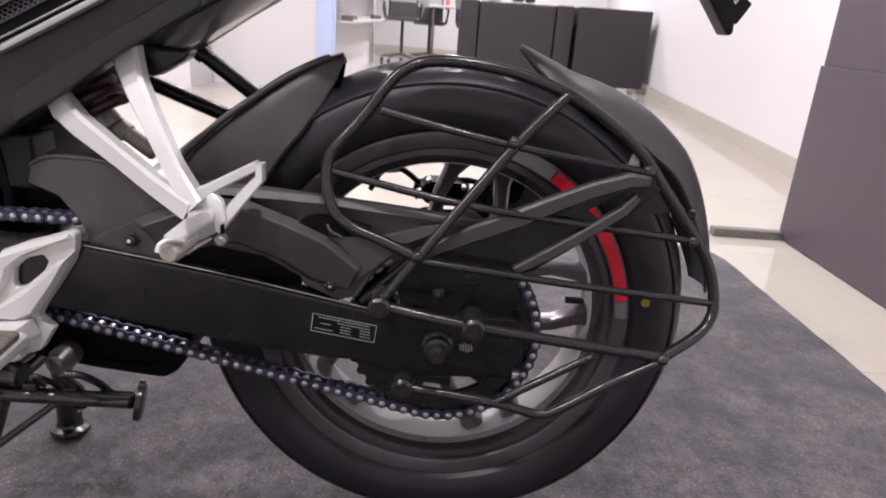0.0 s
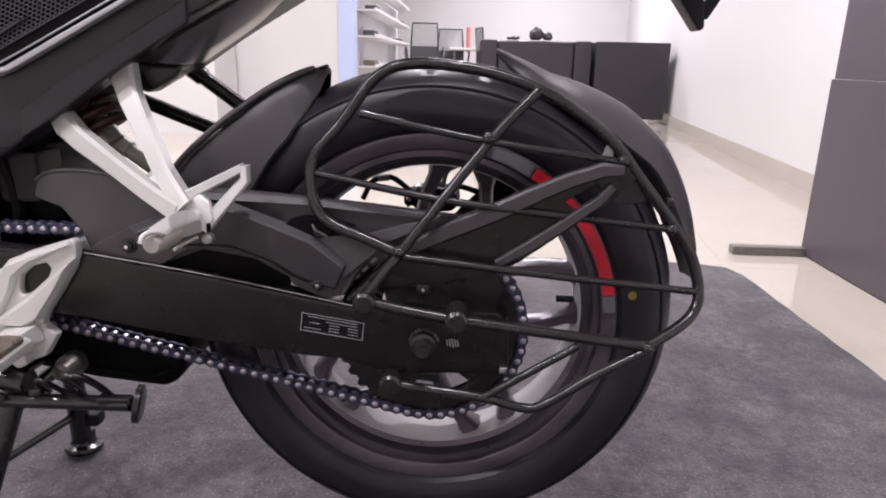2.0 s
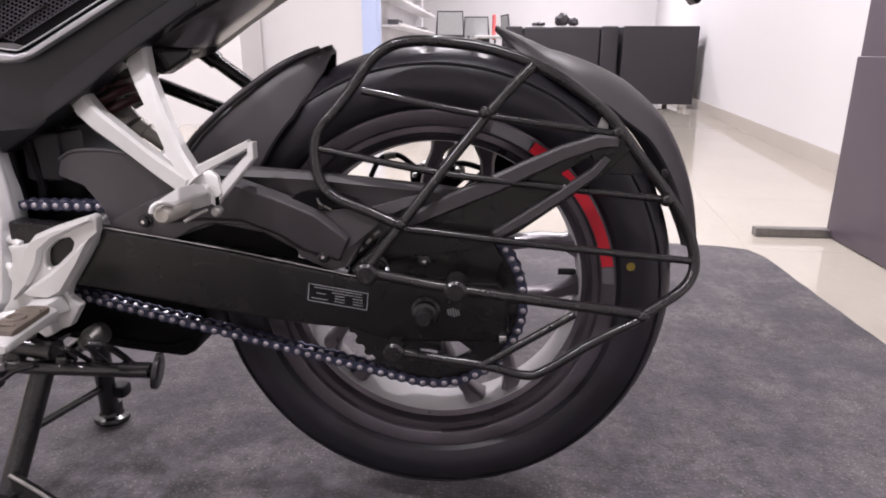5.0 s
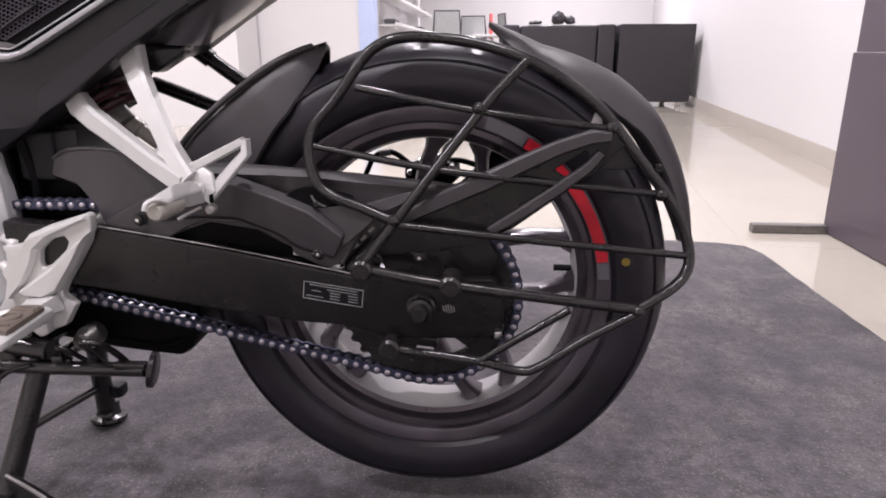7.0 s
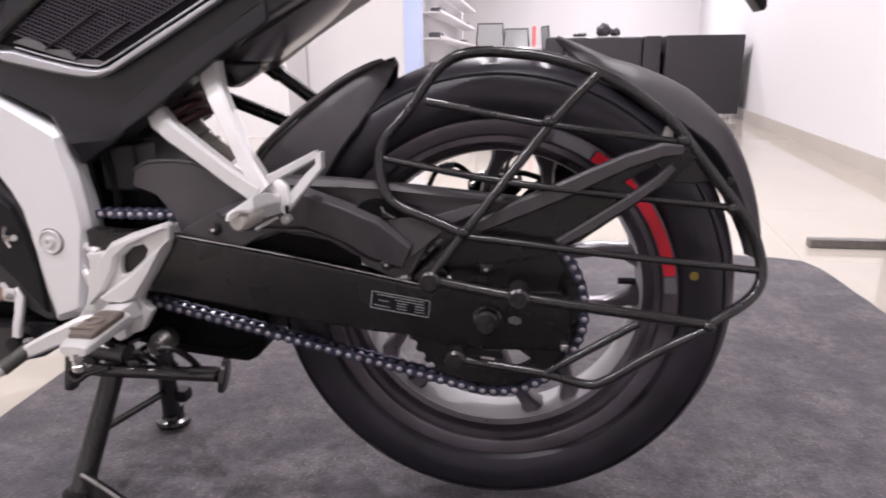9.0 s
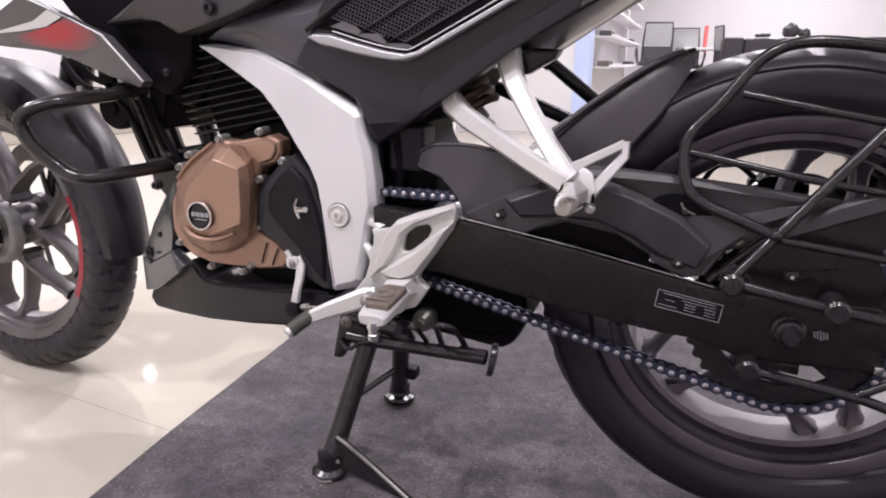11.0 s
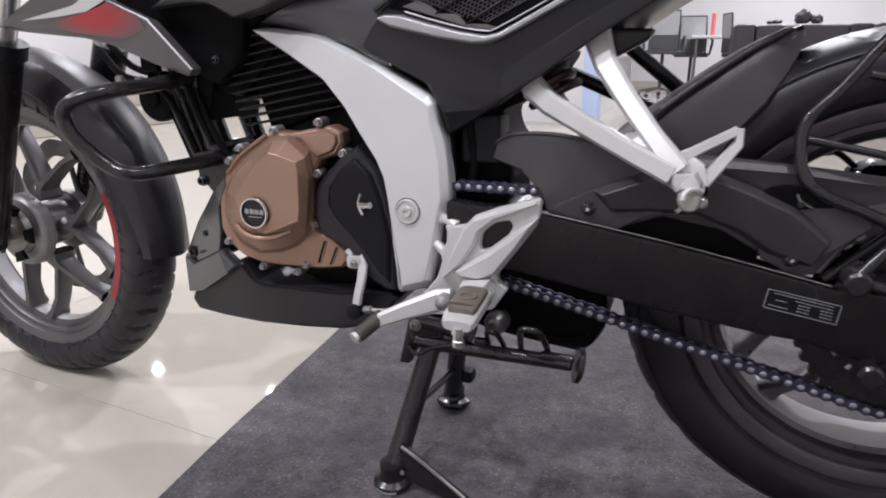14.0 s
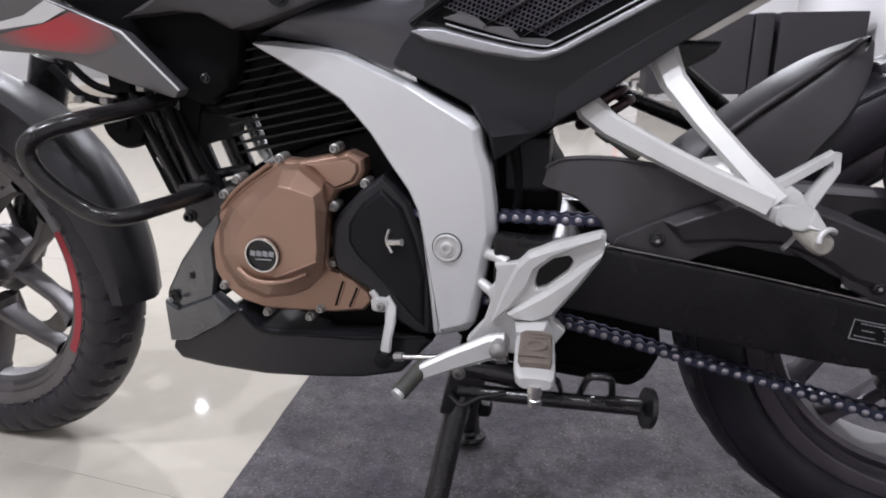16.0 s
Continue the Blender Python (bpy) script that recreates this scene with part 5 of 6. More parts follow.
part("link_nut", rod((-0.492, -0.134, 0.286), (-0.480, -0.136, 0.288), 0.006, 6), BOLTGREY, lever)

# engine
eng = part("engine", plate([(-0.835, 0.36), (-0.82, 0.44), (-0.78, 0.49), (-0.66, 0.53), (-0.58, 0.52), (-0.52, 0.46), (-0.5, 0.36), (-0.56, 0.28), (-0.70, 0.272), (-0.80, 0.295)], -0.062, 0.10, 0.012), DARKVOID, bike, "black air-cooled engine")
cov_out = [(-0.834, 0.443), (-0.805, 0.466), (-0.758, 0.494), (-0.734, 0.492), (-0.695, 0.500), (-0.672, 0.5045), (-0.655, 0.497), (-0.654, 0.482), (-0.663, 0.466), (-0.689, 0.457), (-0.700, 0.440), (-0.705, 0.374), (-0.700, 0.362), (-0.673, 0.352), (-0.653, 0.335), (-0.650, 0.323), (-0.662, 0.310), (-0.701, 0.304), (-0.751, 0.302), (-0.792, 0.302), (-0.825, 0.311), (-0.850, 0.330), (-0.859, 0.351), (-0.858, 0.387), (-0.851, 0.416)]
cov = part("clutch_side_cover", stack([at_depth(cov_out, -0.062), at_depth(cov_out, -0.084), at_depth(shrunk(cov_out, 0.0035), -0.0885)], 0.0012), BRONZE, eng, "bronze painted engine side cover", sharp=26)
dome_low = [(-0.847, 0.407), (-0.830, 0.436), (-0.803, 0.459), (-0.756, 0.489), (-0.732, 0.490), (-0.704, 0.470), (-0.701, 0.434), (-0.708, 0.376), (-0.715, 0.351), (-0.734, 0.332), (-0.760, 0.321), (-0.796, 0.316), (-0.829, 0.329), (-0.845, 0.350), (-0.851, 0.371)]
dome_mid = [(-0.828, 0.410, 0.001), (-0.808, 0.437), (-0.783, 0.458, 0.002), (-0.748, 0.4845, 0.006), (-0.726, 0.486, 0.004), (-0.697, 0.465), (-0.694, 0.438), (-0.700, 0.383), (-0.704, 0.360), (-0.721, 0.345), (-0.744, 0.335), (-0.775, 0.330), (-0.803, 0.341), (-0.820, 0.358), (-0.830, 0.380)]
dome_top = [(-0.799, 0.407), (-0.787, 0.427), (-0.767, 0.449), (-0.743, 0.470), (-0.730, 0.468), (-0.702, 0.460), (-0.7005, 0.448), (-0.7015, 0.397), (-0.704, 0.384), (-0.720, 0.3765), (-0.737, 0.369), (-0.755, 0.362), (-0.777, 0.366), (-0.789, 0.375), (-0.796, 0.386)]
part("cover_dome", stack([at_depth(dome_low, -0.086), at_depth(dome_mid, -0.110), at_depth(dome_top, -0.1265)], 0.0016, 9), BRONZE, cov, sharp=20)
part("cover_ridge", tube([(-0.703, -0.1255, 0.3835), (-0.720, -0.1265, 0.376), (-0.737, -0.1268, 0.3685), (-0.755, -0.1265, 0.3615)], 0.0024, 8, 3), BRONZE, cov)
lobe = [(-0.726, 0.4905), (-0.695, 0.495), (-0.673, 0.499), (-0.660, 0.493), (-0.659, 0.483), (-0.667, 0.470), (-0.690, 0.461), (-0.700, 0.468), (-0.712, 0.482)]
part("upper_lobe", stack([at_depth(lobe, -0.087), at_depth(shrunk(lobe, 0.003), -0.0935)], 0.0016), BRONZE, cov, sharp=26)
part("edge_rail", tube([(-0.838, -0.089, 0.432), (-0.812, -0.091, 0.458), (-0.768, -0.091, 0.4885)], 0.0028, 8, 4), BRONZE, cov)
part("cover_bulge", tube([(-0.806, -0.1195, 0.366), (-0.790, -0.1245, 0.3565), (-0.768, -0.1255, 0.3525), (-0.742, -0.1235, 0.3565), (-0.719, -0.1195, 0.366)], 0.0040, 10, 5), BRONZE, cov)
em = part("emblem", lathe([(-0.1275, 0), (-0.1275, 0.0175), (-0.129, 0.018), (-0.129, 0.0205), (-0.124, 0.021), (-0.115, 0.021)], (-0.768, -0.0025, 0.389), 36), GLOSS, cov, "round black badge with silver edge")
part("emblem_ring", lathe([(-0.1285, 0.0185), (-0.1305, 0.0188), (-0.1305, 0.0205), (-0.1275, 0.0212)], (-0.768, -0.0025, 0.389), 36, closed=True), CHROME, em)
bm = bmesh.new()
for k in range(4):
    bm = block((0.0062, 0.0008, 0.0062), (-0.7795 + 0.0077 * k, -0.1306, 0.3905), 0.0, Matrix.Rotation(radians(12), 4, "Y"), bm=bm)
bm = block((0.02, 0.0008, 0.0012), (-0.767, -0.1306, 0.3835), 0, bm=bm)
part("emblem_mark", bm, WHITEINK, em)
for x, z in ((-0.757, 0.4945), (-0.688, 0.508), (-0.653, 0.469), (-0.693, 0.440), (-0.697, 0.371), (-0.718, 0.309), (-0.733, 0.297), (-0.790, 0.299), (-0.846, 0.331), (-0.833, 0.449), (-0.814, 0.468)):
    part("cover_bolt", lathe([(-0.0925, 0), (-0.0925, 0.0020), (-0.0945, 0.0025), (-0.0945, 0.0041), (-0.090, 0.0045), (-0.0890, 0.0060), (-0.070, 0.0060)], (x, 0, z), 14), BOLTGREY, cov)
for x0, z0, x1, z1 in ((-0.687, 0.347, -0.698, 0.315), (-0.669, 0.340, -0.680, 0.314)):
    # Near-black bead painting the slot's inner shade on the uncut cover.
    part("cover_slot_shade", tube([(x0, -0.0885, z0), (x1, -0.0885, z1)], 0.0014, 8, 1), DARKVOID, cov)
    part("slot_rim", tube([(x0 + 0.003, -0.0888, z0), (x1 + 0.003, -0.0888, z1)], 0.0012, 8, 1), BRONZE, cov)
sc_out = [(-0.629, 0.482), (-0.657, 0.462), (-0.684, 0.434), (-0.692, 0.420), (-0.697, 0.385), (-0.690, 0.364), (-0.651, 0.341), (-0.616, 0.303), (-0.592, 0.289), (-0.575, 0.290), (-0.575, 0.364), (-0.585, 0.412), (-0.599, 0.452)]
sc = part("sprocket_cover", stack([at_depth(sc_out, -0.070), at_depth(sc_out, -0.094), at_depth(shrunk(sc_out, 0.005), -0.0995)], 0.0015), SATINCHARCOAL, eng, "matt black plastic front sprocket cover", sharp=28)
sc_in = [(-0.630, 0.468), (-0.655, 0.449), (-0.672, 0.425), (-0.674, 0.402), (-0.664, 0.385), (-0.632, 0.352), (-0.604, 0.318), (-0.583, 0.300), (-0.580, 0.364), (-0.592, 0.412), (-0.606, 0.448)]
part("cover_crease", stack([at_depth(sc_in, -0.098), at_depth(shrunk(sc_in, 0.006), -0.1055)], 0.002), PLASTIC, sc, sharp=28)
part("neutral_switch", tube([(-0.620, -0.108, 0.406), (-0.604, -0.114, 0.409)], 0.0042, 10, 1), CHROME, sc)
part("wire_clip", tube([(-0.620, -0.107, 0.422), (-0.624, -0.107, 0.408), (-0.618, -0.107, 0.394)], 0.0022, 8, 3), CHROME, sc)
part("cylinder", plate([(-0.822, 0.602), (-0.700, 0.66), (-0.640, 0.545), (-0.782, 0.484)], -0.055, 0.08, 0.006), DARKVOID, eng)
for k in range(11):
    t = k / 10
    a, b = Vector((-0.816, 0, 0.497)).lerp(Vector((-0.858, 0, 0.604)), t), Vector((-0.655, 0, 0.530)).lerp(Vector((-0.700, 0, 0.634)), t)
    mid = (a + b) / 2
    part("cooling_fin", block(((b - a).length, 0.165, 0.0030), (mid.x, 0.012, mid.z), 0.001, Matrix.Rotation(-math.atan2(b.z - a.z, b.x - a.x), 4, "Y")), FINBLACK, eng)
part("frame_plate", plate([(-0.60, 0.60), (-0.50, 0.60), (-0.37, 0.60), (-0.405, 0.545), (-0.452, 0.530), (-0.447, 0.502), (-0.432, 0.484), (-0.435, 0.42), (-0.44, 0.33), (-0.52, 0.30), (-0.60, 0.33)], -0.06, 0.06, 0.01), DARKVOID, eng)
part("battery_box", block((0.05, 0.05, 0.06), (-0.470, -0.055, 0.495), 0.006), PLASTIC, eng)
part("hose", tube([(-0.50, -0.075, 0.56), (-0.485, -0.08, 0.52), (-0.478, -0.075, 0.46), (-0.49, -0.07, 0.42)], 0.006, 8, 5), DARKVOID, eng)
part("hose", tube([(-0.515, -0.07, 0.55), (-0.505, -0.083, 0.50), (-0.502, -0.08, 0.44)], 0.004, 8, 5), DARKVOID, eng)

# belly pan
pan_side = [(-0.982, 0.200, 0.064), (-0.964, 0.186, 0.058), (-0.887, 0.198, 0.024), (-0.800, 0.208), (-0.726, 0.212), (-0.666, 0.218), (-0.617, 0.230), (-0.574, 0.279), (-0.590, 0.2865), (-0.662, 0.279), (-0.741, 0.276), (-0.802, 0.2755), (-0.827, 0.301, 0.002), (-0.842, 0.299, 0.006), (-0.869, 0.274, 0.016), (-0.975, 0.216, 0.062)]
bp = part("belly_pan", stack([[(p[0], 0.07 - (p[2] if len(p) > 2 else 0), p[1]) for p in pan_side], at_depth(pan_side, -0.085), at_depth(shrunk(pan_side, 0.004), -0.091)], 0.003, 20), SATINCHARCOAL, bike, "matt black belly pan under the engine", sharp=30)
part("pan_lip", tube([(-0.584, -0.091, 0.284), (-0.662, -0.091, 0.276), (-0.741, -0.091, 0.273), (-0.800, -0.091, 0.2735), (-0.827, -0.090, 0.297)], 0.0030, 8, 5), PLASTIC, bp)
ns_out = [(-0.844, 0.428), (-0.877, 0.402, 0.011), (-0.929, 0.347, 0.033), (-0.968, 0.295, 0.050), (-0.972, 0.275, 0.052), (-0.929, 0.274, 0.033), (-0.870, 0.300, 0.009), (-0.858, 0.342, 0.004), (-0.857, 0.378, 0.003), (-0.839, 0.414)]
ns = part("front_deflector", stack([[(p[0], 0.06 - (p[2] if len(p) > 2 else 0), p[1]) for p in ns_out], at_depth(ns_out, -0.084), at_depth(shrunk(ns_out, 0.004), -0.0905)], 0.0015), FOGGED, bp, "smoke grey deflector at the belly pan's nose", sharp=26)
box_out = [(-0.968, 0.284, 0.050), (-0.940, 0.279, 0.038), (-0.862, 0.317, 0.005), (-0.832, 0.296), (-0.846, 0.283), (-0.928, 0.233, 0.033), (-0.966, 0.222, 0.049)]
part("deflector_face", stack([at_depth(box_out, -0.078), at_depth(box_out, -0.094), at_depth(shrunk(box_out, 0.003), -0.0985)], 0.0014), FOGGED, ns, sharp=26)
part("deflector_clip", bolt((-0.945, -0.052, 0.294), 0.0075, 0.004), GLOSS, ns)
part("clip_head", rod((-0.949, -0.060, 0.291), (-0.944, -0.066, 0.293), 0.003, 8), BOLTGREY, ns)
part("deflector_slot", block((0.007, 0.004, 0.009), (-0.905, -0.069, 0.332), 0.002), GLOSS, ns)

# downtube and crash guard
dt = part("frame_downtube", tube([(-0.955, -0.045, 0.66), (-0.925, -0.045, 0.58), (-0.868, -0.045, 0.42), (-0.85, -0.045, 0.36)], 0.021, 12, 4), STEELBLACK, bike, "black frame downtube")
part("brace", tube([(-0.975, -0.05, 0.60), (-0.945, -0.055, 0.52), (-0.905, -0.055, 0.43)], 0.009, 10, 4), STEELBLACK, dt)
part("brace", tube([(-0.955, 0.05, 0.66), (-0.868, 0.05, 0.42)], 0.016, 10, 1), STEELBLACK, dt)
part("brace", tube([(-0.892, -0.05, 0.43), (-0.80, -0.045, 0.47)], 0.009, 10, 1), STEELBLACK, dt)
part("mount_plate", plate([(-0.905, 0.455), (-0.87, 0.46), (-0.835, 0.435), (-0.84, 0.405), (-0.875, 0.395), (-0.90, 0.42)], -0.075, -0.05, 0.003), STEELBLACK, dt)
part("bolt", bolt((-0.892, -0.075, 0.415), 0.006, 0.008), STEELBLACK, dt)
part("gusset", plate([(-0.965, 0.60), (-0.90, 0.60), (-0.862, 0.555), (-0.875, 0.50), (-0.895, 0.515), (-0.935, 0.56)], -0.07, 0.05, 0.004), DARKVOID, dt)
part("relay", block((0.03, 0.03, 0.035), (-0.955, -0.075, 0.585), 0.004), DARKVOID, dt)
part("cable", tube([(-0.99, -0.05, 0.60), (-0.965, -0.075, 0.56), (-0.935, -0.07, 0.52), (-0.905, -0.065, 0.45)], 0.005, 8, 6), DARKVOID, dt)
part("cable", tube([(-0.90, -0.07, 0.56), (-0.872, -0.075, 0.50), (-0.845, -0.07, 0.45)], 0.0045, 8, 6), DARKVOID, dt)
part("cable_clip", block((0.012, 0.01, 0.012), (-0.93, -0.082, 0.575), 0.002), BOLTGREY, dt)
part("twin_tube", tube([(-0.945, -0.052, 0.560), (-0.930, -0.052, 0.510), (-0.903, -0.052, 0.435)], 0.010, 12, 3), STEELBLACK, dt)
part("slotted_strut", plate([(-0.978, 0.508), (-0.952, 0.504), (-0.922, 0.436), (-0.946, 0.432)], -0.034, -0.028, 0.001, hole=[(-0.963, 0.480), (-0.952, 0.481), (-0.936, 0.453), (-0.946, 0.449)]), DARKVOID, dt)
part("engine_bar", rod((-0.890, -0.050, 0.461), (-0.812, -0.050, 0.475), 0.0065, 12), STEELBLACK, dt)
part("lower_bar", rod((-0.886, -0.050, 0.437), (-0.842, -0.050, 0.432), 0.010, 12), STEELBLACK, dt)
horn = part("horn", lathe([(-0.018, 0.0), (-0.018, 0.010), (-0.014, 0.012), (-0.012, 0.030), (-0.006, 0.034), (0.006, 0.034), (0.012, 0.026), (0.030, 0.020), (0.030, 0.0)], (-0.990, -0.035, 0.527), 36), DARKVOID, dt, "black round horn behind the crash guard")
part("horn_bracket", plate([(-0.985, 0.56), (-0.955, 0.575), (-0.930, 0.545), (-0.955, 0.515)], -0.045, -0.038, 0.002), DARKVOID, horn)
for pts in ([(-1.075, -0.055, 0.596), (-1.035, -0.060, 0.563), (-0.990, -0.058, 0.553), (-0.945, -0.055, 0.557)], [(-1.06, -0.05, 0.606), (-1.020, -0.052, 0.574), (-0.975, -0.05, 0.566), (-0.93, -0.05, 0.585)], [(-0.925, -0.072, 0.60), (-0.905, -0.076, 0.556), (-0.888, -0.076, 0.510), (-0.872, -0.070, 0.468)]):
    part("cable", tube(pts, 0.0052, 8, 6), DARKVOID, dt)
for x, z in ((-1.033, 0.557), (-0.996, 0.556), (-0.885, 0.573)):
    part("cable_clip", block((0.013, 0.010, 0.009), (x, -0.066, z), 0.003), BOLTGREY, dt)
cr = part("crash_guard", tube([(-0.895, -0.06, 0.562), (-0.915, -0.13, 0.553), (-0.931, -0.192, 0.547), (-0.957, -0.222, 0.535), (-0.970, -0.226, 0.517), (-0.962, -0.220, 0.489), (-0.932, -0.206, 0.456), (-0.902, -0.195, 0.444), (-0.880, -0.150, 0.446), (-0.865, -0.075, 0.448)], 0.0098, 14, 6), STEELBLACK, bike, "black tubular crash guard loop")
part("clamp", block((0.035, 0.03, 0.03), (-0.905, -0.06, 0.56), 0.004), STEELBLACK, cr)
crm = tube([(-0.895, 0.06, 0.562), (-0.90, 0.13, 0.560), (-0.945, 0.21, 0.550), (-0.968, 0.228, 0.525), (-0.930, 0.205, 0.458), (-0.885, 0.150, 0.444), (-0.865, 0.075, 0.446)], 0.0125, 12, 6)
part("far_loop", crm, STEELBLACK, cr)

# front fork, mudguard and shroud; the bars are turned a little
STEER = Matrix.Translation(FH) @ Matrix.Rotation(radians(-3), 4, "Z") @ Matrix.Translation(-FH)
fork = part("front_fork", tube([(-1.343, -0.090, 0.285), (-1.328, -0.090, 0.315), (-1.216, -0.090, 0.605)], 0.029, 20, 1), SATIN, bike, "black telescopic front fork")
part("fork_tube", tube([(-1.216, -0.090, 0.605), (-1.108, -0.090, 0.885)], 0.0185, 18, 1), CHROME, fork)
part("dust_seal", tube([(-1.222, -0.090, 0.590), (-1.214, -0.090, 0.611)], 0.034, 20, 1), PLASTIC, fork)
part("fork_leg", tube([(-1.343, 0.106, 0.285), (-1.328, 0.106, 0.315), (-1.216, 0.106, 0.605)], 0.029, 16, 1), SATIN, fork)
part("fork_tube", tube([(-1.216, 0.106, 0.605), (-1.108, 0.106, 0.885)], 0.0185, 14, 1), CHROME, fork)
part("axle_clamp", block((0.055, 0.036, 0.06), (-1.343, -0.090, 0.292), 0.01), SATIN, fork)

def front_section(a):
    t = (a + 4) / 122.0
    top = 0.311
    w = 0.056 - 0.010 * abs(2 * t - 1) ** 2
    lowr = top - 0.055 + 0.028 * abs(2 * t - 1) ** 2
    return [(-w, lowr), (-w + 0.003, (lowr + top) / 2), (-w + 0.012, top - 0.008), (-w + 0.026, top - 0.001), (-w + 0.032, top + 0.003), (0, top + 0.007), (w - 0.032, top + 0.003), (w - 0.026, top - 0.001), (w - 0.012, top - 0.008), (w - 0.003, (lowr + top) / 2), (w, lowr)]
part("front_mudguard", arch(FH, [-4 + 122 * k / 44 for k in range(45)], front_section), MUDGREY, bike, "charcoal plastic front mudguard").matrix_basis = STEER
fork.matrix_basis = STEER
front.matrix_basis = STEER

sh_out = [(-1.20, 0.632, 0.02), (-1.165, 0.634, 0.006), (-1.14, 0.645), (-1.045, 0.690), (-0.967, 0.659), (-0.914, 0.635, 0.014), (-0.858, 0.573, 0.024), (-0.865, 0.564, 0.024), (-0.919, 0.580, 0.02), (-0.984, 0.604, 0.016), (-1.026, 0.613, 0.012), (-1.117, 0.620, 0.012), (-1.177, 0.625, 0.018)]
sh = part("tank_shroud", plate(sh_out, -0.140, -0.118, 0.003), COWLGREY, bike, "gunmetal tank shroud with red and white decal")
part("red_decal", plate([(-1.09, 0.629), (-0.999, 0.645), (-0.962, 0.657), (-0.925, 0.641, 0.010), (-0.918, 0.622, 0.016), (-0.96, 0.612, 0.014), (-1.024, 0.619, 0.008)], -0.1410, -0.1404, 0), REDDECAL, sh)
part("white_decal", plate([(-1.118, 0.636), (-1.022, 0.654), (-0.992, 0.669), (-0.967, 0.659), (-0.999, 0.646), (-1.053, 0.640)], -0.1416, -0.1406, 0), WHITEDECAL, sh)
part("shroud_edge", tube([(-1.045, -0.1395, 0.690), (-0.914, -0.1265, 0.636), (-0.858, -0.1165, 0.573)], 0.0016, 8, 1), SILVER, sh)
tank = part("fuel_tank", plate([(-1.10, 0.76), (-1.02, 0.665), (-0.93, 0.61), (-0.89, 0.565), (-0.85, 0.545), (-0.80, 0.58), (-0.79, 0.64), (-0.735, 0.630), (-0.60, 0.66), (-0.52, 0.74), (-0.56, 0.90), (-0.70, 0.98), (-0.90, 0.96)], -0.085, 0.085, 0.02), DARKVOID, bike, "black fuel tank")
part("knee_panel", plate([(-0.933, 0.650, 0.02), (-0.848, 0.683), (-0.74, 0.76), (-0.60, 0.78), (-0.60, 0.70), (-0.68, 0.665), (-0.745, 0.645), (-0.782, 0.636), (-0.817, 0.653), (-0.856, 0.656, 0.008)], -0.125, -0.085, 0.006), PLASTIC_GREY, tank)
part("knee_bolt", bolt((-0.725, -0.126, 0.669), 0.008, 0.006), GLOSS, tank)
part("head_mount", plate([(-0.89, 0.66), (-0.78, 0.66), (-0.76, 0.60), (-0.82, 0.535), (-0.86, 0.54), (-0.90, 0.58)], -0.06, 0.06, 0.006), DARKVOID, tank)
for x, z in ((-0.842, 0.585),):
    part("mount_bolt", bolt((x, -0.086, z), 0.0045, 0.005), STEELBLACK, tank)

# side panel with its mesh intake
sp_out = [(-0.612, 0.601), (-0.528, 0.560), (-0.508, 0.528), (-0.505, 0.50, 0.01), (-0.46, 0.528, 0.014), (-0.42, 0.556, 0.014), (-0.350, 0.606, 0.012), (-0.280, 0.655, 0.012), (-0.16, 0.72, 0.02), (0.02, 0.80, 0.03), (0.02, 0.86, 0.03), (-0.30, 0.84, 0.01), (-0.50, 0.80), (-0.588, 0.642)]
sp = part("side_panel", plate(sp_out, -0.112, -0.07, 0.005), SATINCHARCOAL, bike, "matt black side panel with a mesh intake")
bm = bmesh.new()
front_rows, rear_rows = [], []
for v in range(11):
    v /= 10
    out = float(np.interp(v, (0, 0.1, 0.2, 0.3, 0.45, 0.6, 0.8, 1), (-0.096, -0.1075, -0.1155, -0.1165, -0.106, -0.090, -0.064, -0.034)))
    lo, up = [], []
    for u in range(13):
        u /= 12
        b = Vector((-0.776, 0.6325)).lerp(Vector((-0.600, 0.594)), u) + Vector((0, 0.005 * math.sin(math.pi * u)))
        q = b.lerp(Vector((-0.49, 0.728)).lerp(Vector((-0.515, 0.765)), u), v)
        y = out + 0.024 * (1 - u) ** 2 * (1 - v)
        y += (-0.1105 - y) * u ** 5
        lo.append(bm.verts.new((q.x, y, q.y)))
        up.append(bm.verts.new((q.x, y + 0.012, q.y)))
    front_rows.append(lo)
    rear_rows.append(up)
for grid in (front_rows, rear_rows):
    for a, b in zip(grid, grid[1:]):
        for i in range(12):
            bm.faces.new((a[i], a[i + 1], b[i + 1], b[i]))
rim_a = front_rows[0] + [r[-1] for r in front_rows[1:]] + front_rows[-1][-2::-1] + [r[0] for r in front_rows[-2:0:-1]]
rim_b = rear_rows[0] + [r[-1] for r in rear_rows[1:]] + rear_rows[-1][-2::-1] + [r[0] for r in rear_rows[-2:0:-1]]
for i in range(len(rim_a)):
    bm.faces.new((rim_a[i - 1], rim_a[i], rim_b[i], rim_b[i - 1]))
part("upper_fairing", bm, FAIRING, sp, "gunmetal fairing rolling in towards the tank")
trim_out = [(-0.590, 0.6335), (-0.573, 0.624), (-0.514, 0.6115), (-0.470, 0.6045), (-0.452, 0.6055), (-0.434, 0.6125), (-0.379, 0.6415), (-0.326, 0.670), (-0.215, 0.731), (-0.220, 0.7335), (-0.332, 0.6745), (-0.386, 0.6465), (-0.441, 0.6185), (-0.455, 0.6155), (-0.484, 0.6195), (-0.521, 0.628), (-0.556, 0.6375), (-0.580, 0.6385)]
